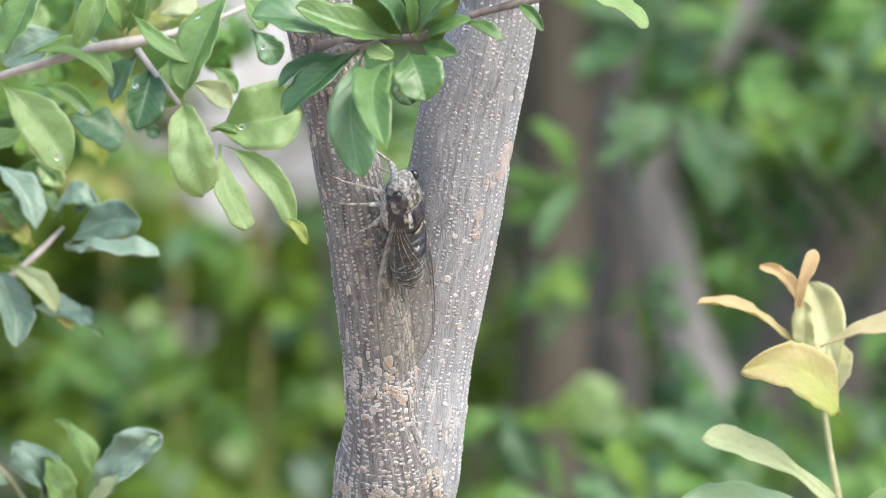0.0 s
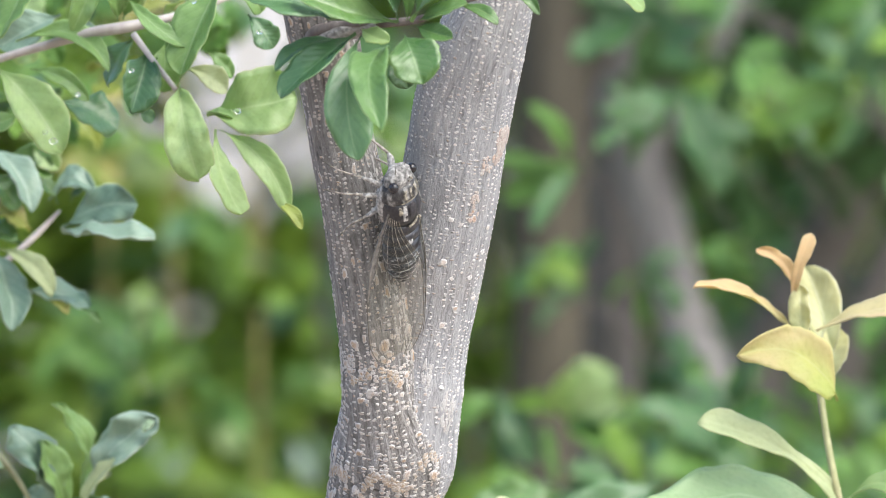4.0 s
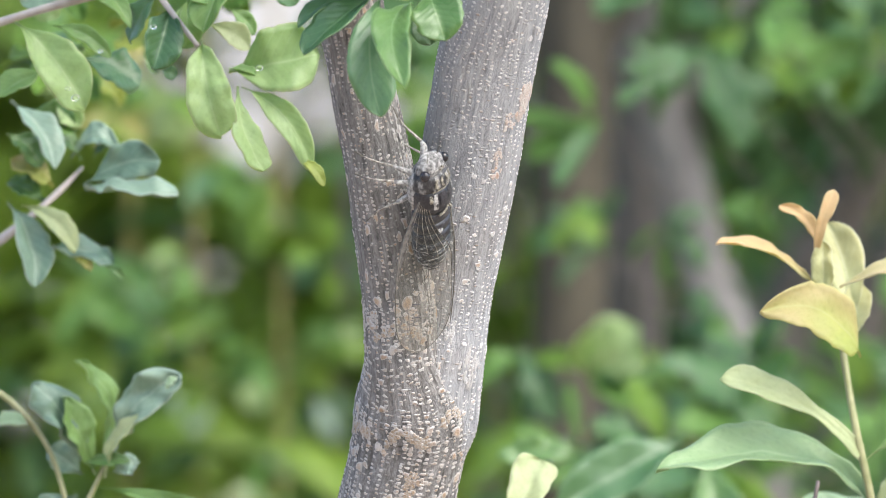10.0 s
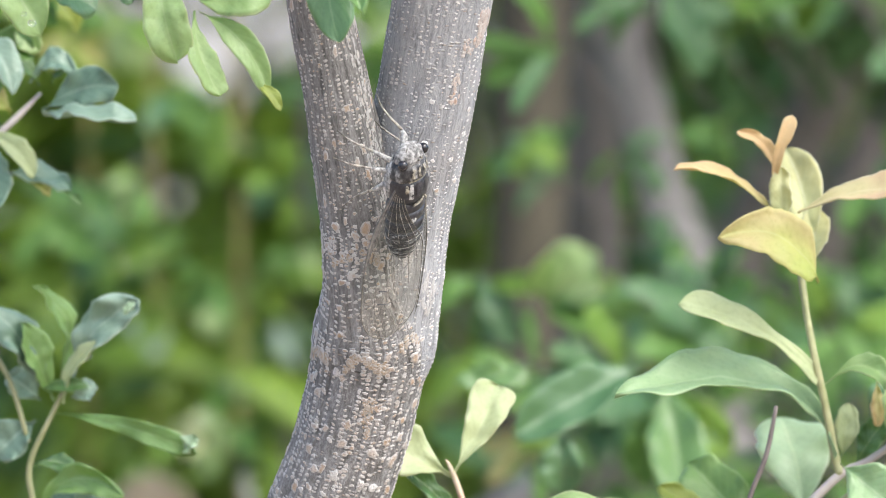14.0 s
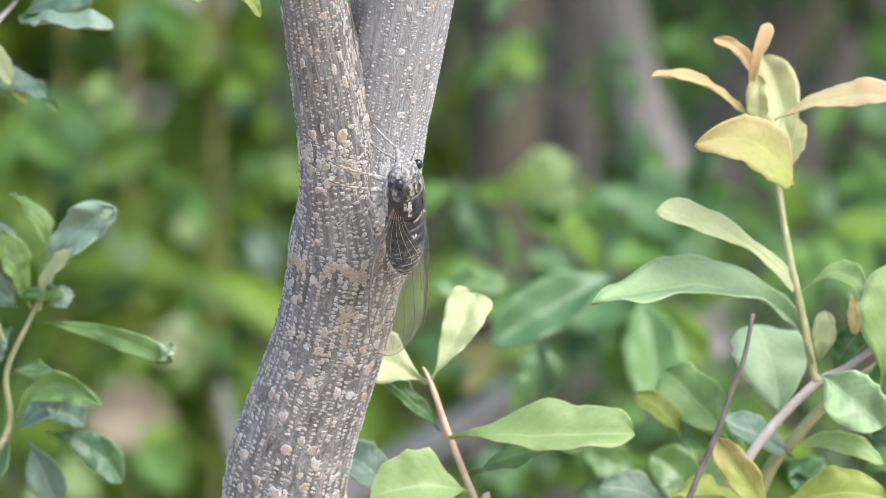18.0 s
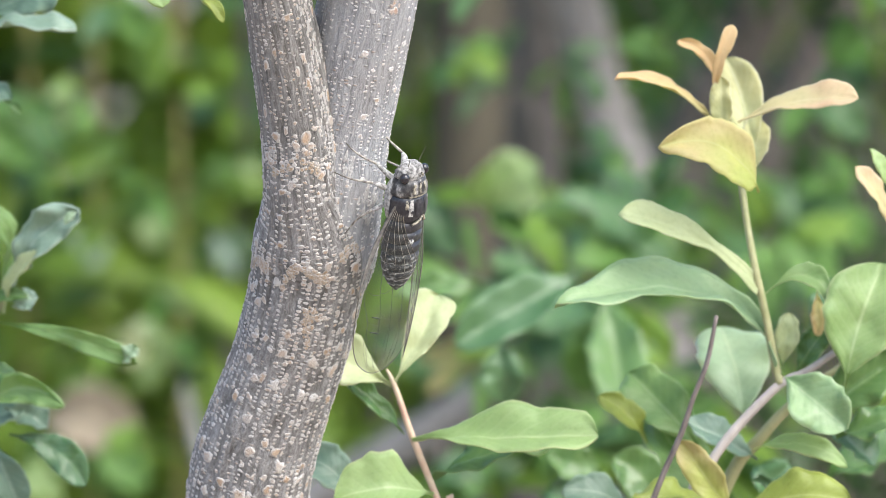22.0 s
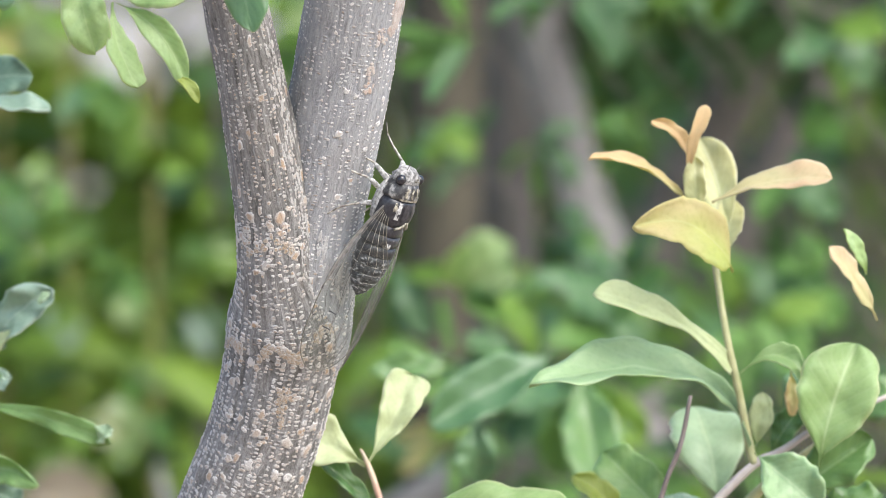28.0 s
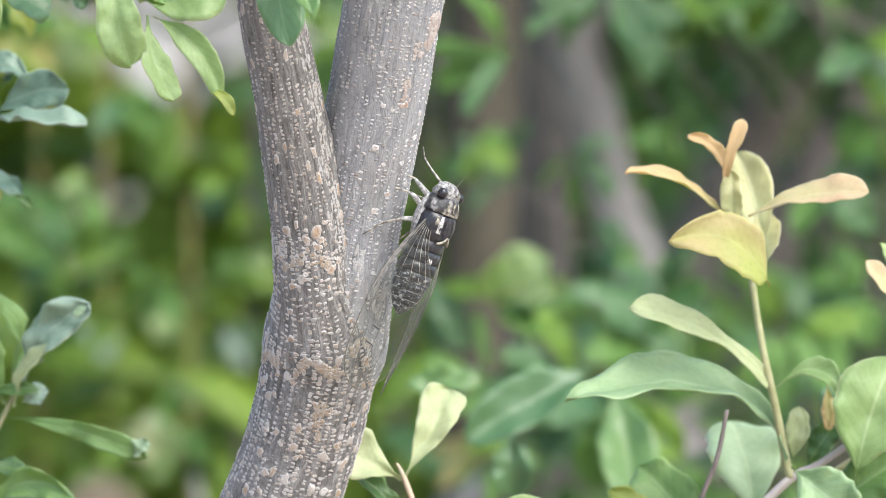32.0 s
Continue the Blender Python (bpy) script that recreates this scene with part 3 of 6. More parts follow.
def build_tree():
    tree = thing("forked_tree", TRUNK[0][:3], "young grey-barked tree, forked, dotted with corky lenticels", "tree")
    v, f, uv = stem_mesh(TRUNK, 0.0)
    trunk = piece("trunk", mesh_of("trunk", v, f, BARK_BROWN, True, uv), tree)
    v, f, uv = stem_mesh(LIMB, 4.0)
    limb = piece("limb", mesh_of("limb", v, f, BARK, True, uv), tree, None, "smooth pale grey limb that rises from the fork")
    # older bark carries large tan lenticels in rows, the smooth limb small pale ones
    crust("lenticel_speckle", [flecks(surface_ladder(TRUNK, 40, 3, 1.19, 1.278, 0.0, 0.0009, 0.76), 5, (0.00035, 0.00066), (0.45, 0.85), 0.2, 0.25),
                               flecks(surface_ladder(TRUNK, 32, 4, 1.19, 1.278, 0.0, 0.0042, 0.42), 7, (0.0007, 0.0012), (0.8, 1.4), 0.18, 0.7),
                               flecks(surface_ladder(TRUNK, 27, 7, 1.274, 1.37, 0.0, 0.0009, 0.62), 8, (0.00024, 0.00048), (0.5, 0.95), 0.2, 0.45),
                               flecks(surface_ladder(TRUNK, 22, 27, 1.274, 1.37, 0.0, 0.005, 0.36), 28, (0.0004, 0.0007), (1.2, 2.6), 0.16, 0.85)], LENTICEL, trunk, "pale and tan corky lenticels")
    crust("lenticel_speckle", [flecks(surface_ladder(LIMB, 38, 13, 1.24, 1.37, 4.0, 0.00098, 0.64), 6, (0.0002, 0.00043), (0.4, 0.75), 0.3, 0.0),
                               flecks(surface_ladder(LIMB, 30, 14, 1.24, 1.37, 4.0, 0.0046, 0.3), 15, (0.00042, 0.00072), (0.6, 1.1), 0.24, 0.35),
                               flecks(surface_pick(LIMB, 900, 43, 1.24, 1.37, 4.0), 46, (0.00009, 0.00018), (0.6, 1.2), 0.4, 0.0)], PALE_CORK, limb, "small pale lenticels")
    # a flaky ridge down the fork's inner side; its paleness also paints side light
    ridge = [(p, n, d) for p, n, d in surface_pick(TRUNK, 26000, 61, 1.258, 1.345) if n[1] < 0 and 0.62 < n[0] + 0.1 * math.sin(p[2] * 600) < 0.93]
    crust("flaking_bark", [flecks(ridge[::4], 63, (0.00013, 0.00028), (1.2, 4.0), 0.25, 0.3)], FLAKE, trunk, "flaky bark ridge, whitened for the light on that side")
    # crusty rings where old side shoots sat
    rings = [(p, n, d) for p, n, d in surface_pick(TRUNK, 14000, 31, 1.235, 1.27) if abs(p[2] - 1.2505 + 0.12 * p[0] - 0.75 * max(0.0, p[0] + 0.0085) + 0.0012 * math.sin(p[0] * 700)) < 0.0011]
    crust("scar_ring", [flecks(rings[::2], 33, (0.00025, 0.00058), (0.5, 1.1), 0.34, 0.75)], SCAR, trunk, "crusty tan ring scar")
    rings = [(p, n, d) for p, n, d in surface_pick(TRUNK, 9000, 35, 1.262, 1.285) if abs(p[2] - 1.2735 + 0.35 * abs(p[0] + 0.0123)) < 0.001 and abs(p[0] + 0.0123) < 0.0045 and p[1] < 0]
    crust("scar_ring", [flecks(rings[::2], 36, (0.00025, 0.00055), (0.5, 1.1), 0.34, 0.75)], SCAR, trunk, "crusty tan scar")
    rings = [(p, n, d) for p, n, d in surface_pick(TRUNK, 12000, 38, 1.238, 1.25) if p[1] < 0.012 and abs(p[0] + 0.0098) < 0.0012 + 0.16 * (p[2] - 1.239) and p[2] < 1.2495]
    crust("scar_patch", [flecks(rings[::3], 39, (0.0002, 0.00045), (0.6, 1.3), 0.25, 0.8)], SCAR, trunk, "crumbly tan cork below the ring scar")
    # whitish flaking bark beside the fork
    flakes = [(p, n, d) for p, n, d in surface_pick(LIMB, 9000, 41, 1.252, 1.285, 4.0) if ((p[0] - 0.0002 + 0.42 * (p[2] - 1.268)) / 0.0022) ** 2 + ((p[2] - 1.267) / 0.0085) ** 2 < 1 and p[1] < 0.002]
    crust("flaking_bark", [flecks(flakes[::3], 43, (0.00016, 0.0004), (1.4, 3.6), 0.22, 0.0)], FLAKE, limb, "whitish flaking bark")
    cx, cz = (0.0104, 1.3152)
    flakes = [(p, n, d) for p, n, d in surface_pick(LIMB, 16000, 51, cz - 0.02, cz + 0.008, 4.0) if p[1] < 0.004 and (((p[0] - cx - 0.5 * (p[2] - cz)) / 0.0015) ** 2 + ((p[2] - cz) / 0.0046) ** 2 < 1 or ((p[0] - cx + 0.0037 - 0.2 * (p[2] - cz + 0.0102)) / 0.001) ** 2 + ((p[2] - cz + 0.0102) / 0.0036) ** 2 < 1)]
    crust("flaking_bark", [flecks(flakes, 53, (0.00025, 0.00055), (0.8, 1.9), 0.3, 0.35)], PINK_FLAKE, limb, "pinkish flaking bark")
    return tree


def stem_mesh(rows, seed):
    """A stem, fine where the lens comes near and coarse elsewhere, with uvs in metres round and along it."""
    c = smooth_line(rows, 0.0005)
    keep, last = [], None
    for r in c:
        gap = 0.0005 if 1.19 < r[2] < 1.37 else 0.03
        if last is None or np.linalg.norm(r[:3] - last[:3]) >= gap:
            keep.append(r)
            last = r
    c = np.array(keep)
    a, b = frames_along(c[:, :3])
    run = np.concatenate(([0], np.cumsum(np.linalg.norm(np.diff(c[:, :3], axis=0), axis=1))))
    segs = 200
    verts, faces, uvs = [], [], []
    for k, row in enumerate(c):
        for j in range(segs + 1):
            w = -math.pi + 2 * math.pi * j / segs
            verts.append(row[:3] + girth(row, w, seed) * (math.cos(w) * a[k] + math.sin(w) * b[k]))
            uvs.append((w * 0.0098 + seed, run[k]))
    n, m = len(c), segs + 1
    faces = [(k * m + j, k * m + j + 1, (k + 1) * m + j + 1, (k + 1) * m + j) for k in range(n - 1) for j in range(segs)]
    faces.append(tuple(range(segs))[::-1])
    faces.append(tuple(range((n - 1) * m, n * m - 1)))
    return verts, faces, uvs


forked_tree = build_tree()

# twig with a leaf rosette that crosses the fork
TWIG = [(-0.0249, -0.027, 1.334, 0.0019), (-0.0232, -0.033, 1.3373, 0.0016), (-0.0189, -0.037, 1.3383, 0.0013), (-0.0135, -0.04, 1.339, 0.001), (-0.0061, -0.041, 1.3395, 0.0008), (-0.0019, -0.041, 1.3405, 0.0007), (0.0044, -0.041, 1.3434, 0.0007), (0.0134, -0.041, 1.3458, 0.0008), (0.0182, -0.041, 1.3469, 0.0006), (0.0245, -0.041, 1.3506, 0.0004)]
SPUR0, SPUR1, SPUR2, SPUR3, SPUR4 = (-0.0255, -0.022, 1.335, 0.0021), (-0.0225, -0.032, 1.3367, 0.0021), (-0.0182, -0.037, 1.3375, 0.0019), (-0.0146, -0.039, 1.3382, 0.0015), (-0.0116, -0.041, 1.3387, 0.0008)
ROSETTE = [
    ((-0.0146, -0.041, 1.339), (-0.0356, -0.046, 1.3436), 0.0087, DARK, {"side": -0.06, "wide": 0.55, "roll": 12, "label": "glossy dark green leaf"}),
    ((-0.0077, -0.042, 1.3394), (-0.0273, -0.05, 1.3451), 0.0055, GREEN, {"side": -0.08, "wide": 0.6, "roll": -10}),
    ((-0.0076, -0.042, 1.3394), (-0.0143, -0.048, 1.3481), 0.0059, DARK, {"wide": 0.6, "roll": 15}),
    ((-0.0061, -0.042, 1.3396), (-0.007, -0.046, 1.3485), 0.0025, GREEN, {"roll": 20}),
    ((-0.0053, -0.042, 1.3394), (0.006, -0.046, 1.3526), 0.0086, GREEN, {"side": 0.05, "wide": 0.55, "roll": -20}),
    ((-0.0038, -0.042, 1.3398), (0.0053, -0.046, 1.3427), 0.0032, GREEN, {"side": -0.1}),
    ((0.0039, -0.041, 1.3424), (0.011, -0.044, 1.3391), 0.0023, GREEN, {"side": 0.08}),
    ((-0.0042, -0.042, 1.3385), (0.0025, -0.048, 1.3363), 0.0032, GREEN, {"side": -0.05, "fold": 0.5}),
    ((-0.0065, -0.044, 1.337), (-0.0032, -0.05, 1.3276), 0.0097, GREEN, {"wide": 0.58, "roll": 8, "blunt": 0.6}),
    ((-0.0093, -0.043, 1.3349), (-0.0108, -0.066, 1.319), 0.0072, GREEN, {"wide": 0.5, "roll": 4, "wave": 0.1, "side": -0.1, "twist": 0.1, "neck": 0.8, "blunt": 0.5, "bow": 0.12, "label": "green leaf with a wavy pale edge"}),
    ((-0.0083, -0.038, 1.3348), (-0.0059, -0.04, 1.327), 0.0059, DARK, {"wide": 0.6}),
    ((-0.0146, -0.042, 1.3369), (-0.0151, -0.054, 1.3134), 0.0085, DARK, {"side": -0.12, "wide": 0.6, "bow": 0.1, "roll": -15, "wave": 0.04, "fold": 0.06, "twist": 0.5}),
    ((-0.0156, -0.041, 1.3373), (-0.0296, -0.046, 1.3251), 0.0070, DARK, {"wide": 0.6, "side": 0.05, "roll": 10}),
    ((-0.0176, -0.04, 1.3361), (-0.0307, -0.044, 1.3303), 0.0030, DARK, {"wide": 0.6, "side": 0.06}),
    ((-0.0146, -0.042, 1.3381), (-0.0093, -0.046, 1.3357), 0.0032, LIGHT, {"side": -0.1}),
    ((0.0134, -0.041, 1.346), (0.0187, -0.044, 1.3408), 0.0021, GREEN, {"side": 0.08}),
    ((0.0134, -0.041, 1.346), (0.0121, -0.044, 1.3516), 0.0027, GREEN, {}),
    ((0.0171, -0.041, 1.3466), (0.0245, -0.044, 1.3526), 0.0042, GREEN, {}),
    ((0.0219, -0.041, 1.3496), (0.0384, -0.036, 1.3418), 0.0066, LIGHT, {"side": 0.12, "wide": 0.6, "roll": -25}),
]


def stem_part(name, rows, material, parent, segs=10, label=""):
    v, f = tube(rows, segs, 5, 0.06, rows[0][0] * 90)
    return piece(name, mesh_of(name, v, f, material), parent, None, label)


twig = stem_part("twig", TWIG, STEM_BROWN, forked_tree, 12, "dark brown leafy twig across the fork")
stem_part("spur", [SPUR0, SPUR1, SPUR2, SPUR3, SPUR4], SPUR_BARK, twig, 16, "stubby grey bark spur that bears the twig")
for _row in ROSETTE:
    _row[4].setdefault("crumple", 0.05)
    _row[4].setdefault("wave", 0.035)
leaves(twig, ROSETTE, GREEN)

# ---- leafy shrub beside the tree ----
STOOL = (-0.1688, 0.07, -0.0611)
left_shrub = thing("leafy_shrub", STOOL, "leafy green shrub with slim pinkish stems beside the tree", "shrub")
stem_part("stem", [(-0.1688, 0.07, -0.0611, 0.0068), (-0.1599, 0.072, 0.4393, 0.0057), (-0.1488, 0.075, 0.894, 0.0048), (-0.1374, 0.076, 1.1791, 0.0039), (-0.127, 0.074, 1.2819, 0.0032), (-0.1177, 0.072, 1.3388, 0.0027), (-0.1149, 0.08, 1.4077, 0.0018), (-0.113, 0.085, 1.4884, 0.0007)], STEM_PINK, left_shrub)
BOUGH = [(-0.1236, 0.074, 1.3229, 0.0018), (-0.1023, 0.062, 1.3301, 0.0012), (-0.0884, 0.056, 1.3345, 0.0008), (-0.078, 0.052, 1.3374, 0.0009), (-0.0688, 0.048, 1.3398, 0.0011), (-0.0609, 0.046, 1.3411, 0.0011), (-0.051, 0.05, 1.3437, 0.0007), (-0.0388, 0.056, 1.3486, 0.0005), (-0.0253, 0.06, 1.3566, 0.0003)]
bough = stem_part("bough", BOUGH, STEM_PINK, left_shrub, 12, "pinkish-grey bough with hanging fresh leaves")
stem_part("side_twig", [(-0.0603, 0.04, 1.3394, 0.0007), (-0.0567, 0.038, 1.3346, 0.0006), (-0.0518, 0.036, 1.3284, 0.0005)], STEM_PINK, bough)
HANGING = [
    ((-0.0886, 0.05, 1.3332), (-0.0745, 0.044, 1.3158), 0.0087, LIGHT, {"wide": 0.55, "roll": 10, "side": 0.05, "blunt": 0.48}),
    ((-0.084, 0.05, 1.3381), (-0.0653, 0.044, 1.3321), 0.0047, SPRING, {"side": 0.24, "wide": 0.55, "fold": 0.5}),
    ((-0.0812, 0.048, 1.3326), (-0.0693, 0.046, 1.3264), 0.0029, SPRING, {"side": 0.1}),
    ((-0.0764, 0.06, 1.3263), (-0.0642, 0.06, 1.321), 0.0077, DARK, {"wide": 0.6, "roll": -10, "blunt": 0.6}),
    ((-0.0602, 0.042, 1.3385), (-0.0654, 0.046, 1.329), 0.0067, DARK, {"wide": 0.55, "roll": 18, "side": -0.1}),
    ((-0.0571, 0.04, 1.3367), (-0.0604, 0.034, 1.3237), 0.0080, DARK, {"wide": 0.55, "roll": -14, "label": "dark glossy leaf wet with drops"}),
    ((-0.0552, 0.043, 1.3359), (-0.0583, 0.043, 1.3245), 0.0045, SPRING, {"wide": 0.5}),
    ((-0.0542, 0.046, 1.3382), (-0.0546, 0.046, 1.3281), 0.0067, SPRING, {"wide": 0.5}),
    ((-0.0419, 0.038, 1.3514), (-0.0508, 0.032, 1.3312), 0.0093, SPRING, {"wide": 0.5, "roll": 28, "side": 0.04, "blunt": 0.48}),
    ((-0.0617, 0.038, 1.3469), (-0.0499, 0.032, 1.3367), 0.0036, SPRING, {"side": -0.06, "wide": 0.6}),
    ((-0.051, 0.036, 1.3295), (-0.047, 0.03, 1.3105), 0.0093, LIGHT, {"wide": 0.6, "roll": 5, "neck": 0.7, "crumple": 0.14, "blunt": 0.45, "side": -0.04, "wave": 0.08, "label": "fresh light green hanging leaf"}),
    ((-0.0457, 0.038, 1.3233), (-0.0278, 0.034, 1.3268), 0.0107, LIGHT, {"wide": 0.58, "roll": 20, "side": -0.04, "blunt": 0.4}),
    ((-0.0456, 0.036, 1.3241), (-0.0404, 0.034, 1.3228), 0.0022, SPRING, {"side": 0.1}),
    ((-0.0503, 0.044, 1.3328), (-0.0418, 0.044, 1.3281), 0.0040, PALE, {"side": 0.08, "wide": 0.6}),
    ((-0.0438, 0.034, 1.3206), (-0.0385, 0.028, 1.3039), 0.0062, LIGHT, {"wide": 0.72, "roll": -20, "side": -0.1, "blunt": 0.55}),
    ((-0.0429, 0.034, 1.3203), (-0.0293, 0.03, 1.304), 0.0051, LIGHT, {"wide": 0.45, "roll": 20, "side": 0.12}),
    ((-0.0315, 0.03, 1.3062), (-0.0266, 0.028, 1.301), 0.0022, OLIVE, {"side": 0.06, "stalk": 0.0}),
    ((-0.0461, 0.046, 1.3362), (-0.0408, 0.046, 1.3309), 0.0029, SPRING, {"side": 0.08}),
    ((-0.0604, 0.056, 1.3438), (-0.0507, 0.058, 1.3459), 0.0052, YELLOW, {"wide": 0.5}),
    ((-0.0787, 0.044, 1.3538), (-0.0866, 0.04, 1.3385), 0.0083, SPRING, {"wide": 0.5, "roll": 25}),
    ((-0.0681, 0.044, 1.3549), (-0.0725, 0.042, 1.3399), 0.0049, SPRING, {"wide": 0.5, "side": 0.05}),
    ((-0.0635, 0.042, 1.3419), (-0.0661, 0.036, 1.3513), 0.0051, SPRING, {"wide": 0.55}),
    ((-0.0624, 0.042, 1.3423), (-0.0589, 0.036, 1.3524), 0.0049, SPRING, {"wide": 0.55}),
    ((-0.0572, 0.052, 1.3464), (-0.0494, 0.054, 1.3502), 0.0054, PALE, {"wide": 0.5}),
    ((-0.0376, 0.036, 1.3433), (-0.0325, 0.036, 1.3366), 0.0051, DARK, {"wide": 0.6}),
    ((-0.0399, 0.036, 1.3502), (-0.0349, 0.036, 1.3435), 0.0045, SPRING, {"wide": 0.6}),
    ((-0.0594, 0.05, 1.3239), (-0.0564, 0.05, 1.3226), 0.0025, DARK, {"stalk": 0.0}),
    ((-0.0755, 0.058, 1.3436), (-0.0879, 0.058, 1.3371), 0.0068, BLUE, {"wide": 0.5}),
    ((-0.0715, 0.058, 1.343), (-0.0687, 0.058, 1.3362), 0.0045, BLUE, {"wide": 0.5}),
    ((-0.0833, 0.056, 1.3238), (-0.0929, 0.056, 1.3184), 0.0050, SPRING, {"wide": 0.5}),
    ((-0.088, 0.05, 1.3428), (-0.0925, 0.05, 1.3484), 0.0056, SPRING, {}),
    ((-0.0454, 0.05, 1.3473), (-0.0545, 0.054, 1.3429), 0.0045, LIGHT, {"roll": 30}),
]
for _row in HANGING:
    _row[4].setdefault("crumple", 0.08)
    _row[4].setdefault("wave", 0.04)
leaves(bough, HANGING, GREEN)

CANOPY = [
    ((-0.0819, 0.13, 1.345), (-0.089, 0.13, 1.3344), 0.0083, LIGHT, {}),
    ((-0.0634, 0.14, 1.3369), (-0.0729, 0.14, 1.3274), 0.0083, OLIVE, {}),
    ((-0.0539, 0.14, 1.3548), (-0.0611, 0.14, 1.3441), 0.0083, LIGHT, {}),
    ((-0.077, 0.15, 1.3563), (-0.0841, 0.15, 1.3443), 0.0084, GREEN, {}),
    ((-0.0896, 0.14, 1.331), (-0.0824, 0.14, 1.3179), 0.0083, LIGHT, {}),
    ((-0.0435, 0.15, 1.3455), (-0.0507, 0.15, 1.3372), 0.0072, GREEN, {}),
    ((-0.0694, 0.14, 1.3571), (-0.0622, 0.14, 1.3464), 0.0071, LIGHT, {}),
    ((-0.0919, 0.14, 1.3548), (-0.0955, 0.14, 1.3429), 0.0083, GREEN, {}),
    ((-0.0803, 0.17, 1.3255), (-0.0718, 0.17, 1.3171), 0.0073, OLIVE, {}),
]


def drop(place, r):
    bm = bmesh.new()
    bmesh.ops.create_icosphere(bm, subdivisions=3, radius=r)
    bmesh.ops.scale(bm, vec=(1.1, 0.7, 0.9), verts=bm.verts)
    me = bpy.data.meshes.new("water_drop")
    bm.to_mesh(me)
    bm.free()
    me.materials.append(WATER)
    me.polygons.foreach_set("use_smooth", [True] * len(me.polygons))
    piece("water_drop", me, bough, Matrix.Translation(place), "clear water drop on a leaf")


for place, r in (((-0.0394, 0.027, 1.324), 0.00068), ((-0.0759, 0.037, 1.3181), 0.00074), ((-0.0775, 0.038, 1.3199), 0.00050), ((-0.0601, 0.026, 1.3319), 0.00056), ((-0.071, 0.036, 1.3273), 0.00050), ((-0.048, 0.026, 1.3454), 0.00050), ((-0.0351, 0.026, 1.3395), 0.00056)):
    drop(place, r)

spray = stem_part("spray_twig", [(-0.1329, 0.076, 1.2476, 0.0023), (-0.1083, 0.084, 1.2772, 0.0016), (-0.088, 0.09, 1.2944, 0.0008), (-0.0823, 0.092, 1.2995, 0.0007), (-0.0776, 0.095, 1.3045, 0.0003)], STEM_PINK, left_shrub, 10, "pinkish twig with blue-green leaves")
SPRAY = [
    ((-0.0767, 0.09, 1.3006), (-0.0613, 0.084, 1.3056), 0.0067, BLUE, {"side": 0.12, "wide": 0.6, "roll": 20}),
    ((-0.0769, 0.088, 1.3003), (-0.0577, 0.08, 1.2985), 0.0067, SHEEN, {"side": -0.14, "wide": 0.65, "roll": -25}),
    ((-0.0798, 0.092, 1.3066), (-0.0698, 0.09, 1.3082), 0.0051, BLUE, {"side": 0.35, "wide": 0.5}),
    ((-0.0755, 0.094, 1.3065), (-0.0715, 0.094, 1.3094), 0.0025, GREEN, {}),
    ((-0.0919, 0.088, 1.3179), (-0.0826, 0.08, 1.3041), 0.0062, SHEEN, {"side": 0.08, "wide": 0.5}),
    ((-0.0927, 0.092, 1.3116), (-0.0858, 0.092, 1.3047), 0.0058, GREEN, {"side": 0.08}),
    ((-0.0777, 0.092, 1.3059), (-0.0858, 0.092, 1.3128), 0.0046, GREEN, {"side": 0.1}),
    ((-0.0835, 0.092, 1.3001), (-0.0922, 0.094, 1.3061), 0.0062, YELLOW, {"wide": 0.5}),
    ((-0.0852, 0.092, 1.2978), (-0.0928, 0.094, 1.3013), 0.0051, GREEN, {"wide": 0.5}),
    ((-0.0924, 0.086, 1.2972), (-0.0867, 0.08, 1.2801), 0.0076, SHEEN, {"side": 0.1, "wide": 0.55, "label": "pale blue-green drooping leaf"}),
    ((-0.0895, 0.086, 1.2967), (-0.0784, 0.082, 1.2873), 0.0044, PALE, {"side": 0.1, "wide": 0.6}),
    ((-0.0857, 0.09, 1.288), (-0.0712, 0.09, 1.2846), 0.0055, SHEEN, {"side": 0.1, "wide": 0.6}),
    ((-0.0792, 0.088, 1.2863), (-0.0755, 0.088, 1.2834), 0.0021, YELLOW, {}),
    ((-0.0729, 0.088, 1.2846), (-0.0689, 0.088, 1.2819), 0.0016, GREEN, {}),
    ((-0.0829, 0.092, 1.318), (-0.0776, 0.09, 1.3128), 0.0046, LIGHT, {}),
    ((-0.0887, 0.092, 1.3157), (-0.0788, 0.09, 1.3116), 0.0053, GREEN, {"side": 0.1}),
]
leaves(spray, SPRAY, BLUE)

low = stem_part("low_twig", [(-0.1292, 0.076, 1.1539, 0.0021), (-0.0998, 0.08, 1.1993, 0.0016), (-0.0838, 0.08, 1.2107, 0.0009), (-0.0786, 0.08, 1.2187, 0.0007), (-0.0792, 0.08, 1.229, 0.0006), (-0.0744, 0.08, 1.2398, 0.0005), (-0.0723, 0.08, 1.2445, 0.0004)], STEM_GREEN, left_shrub, 10, "green twig with curled leaves")
stem_part("side_stem", [(-0.1071, 0.086, 1.2644, 0.0007), (-0.0966, 0.084, 1.2601, 0.0007), (-0.0896, 0.082, 1.2551, 0.0006), (-0.0834, 0.08, 1.2466, 0.0005), (-0.0794, 0.08, 1.2336, 0.0005)], STEM_GREEN, low)
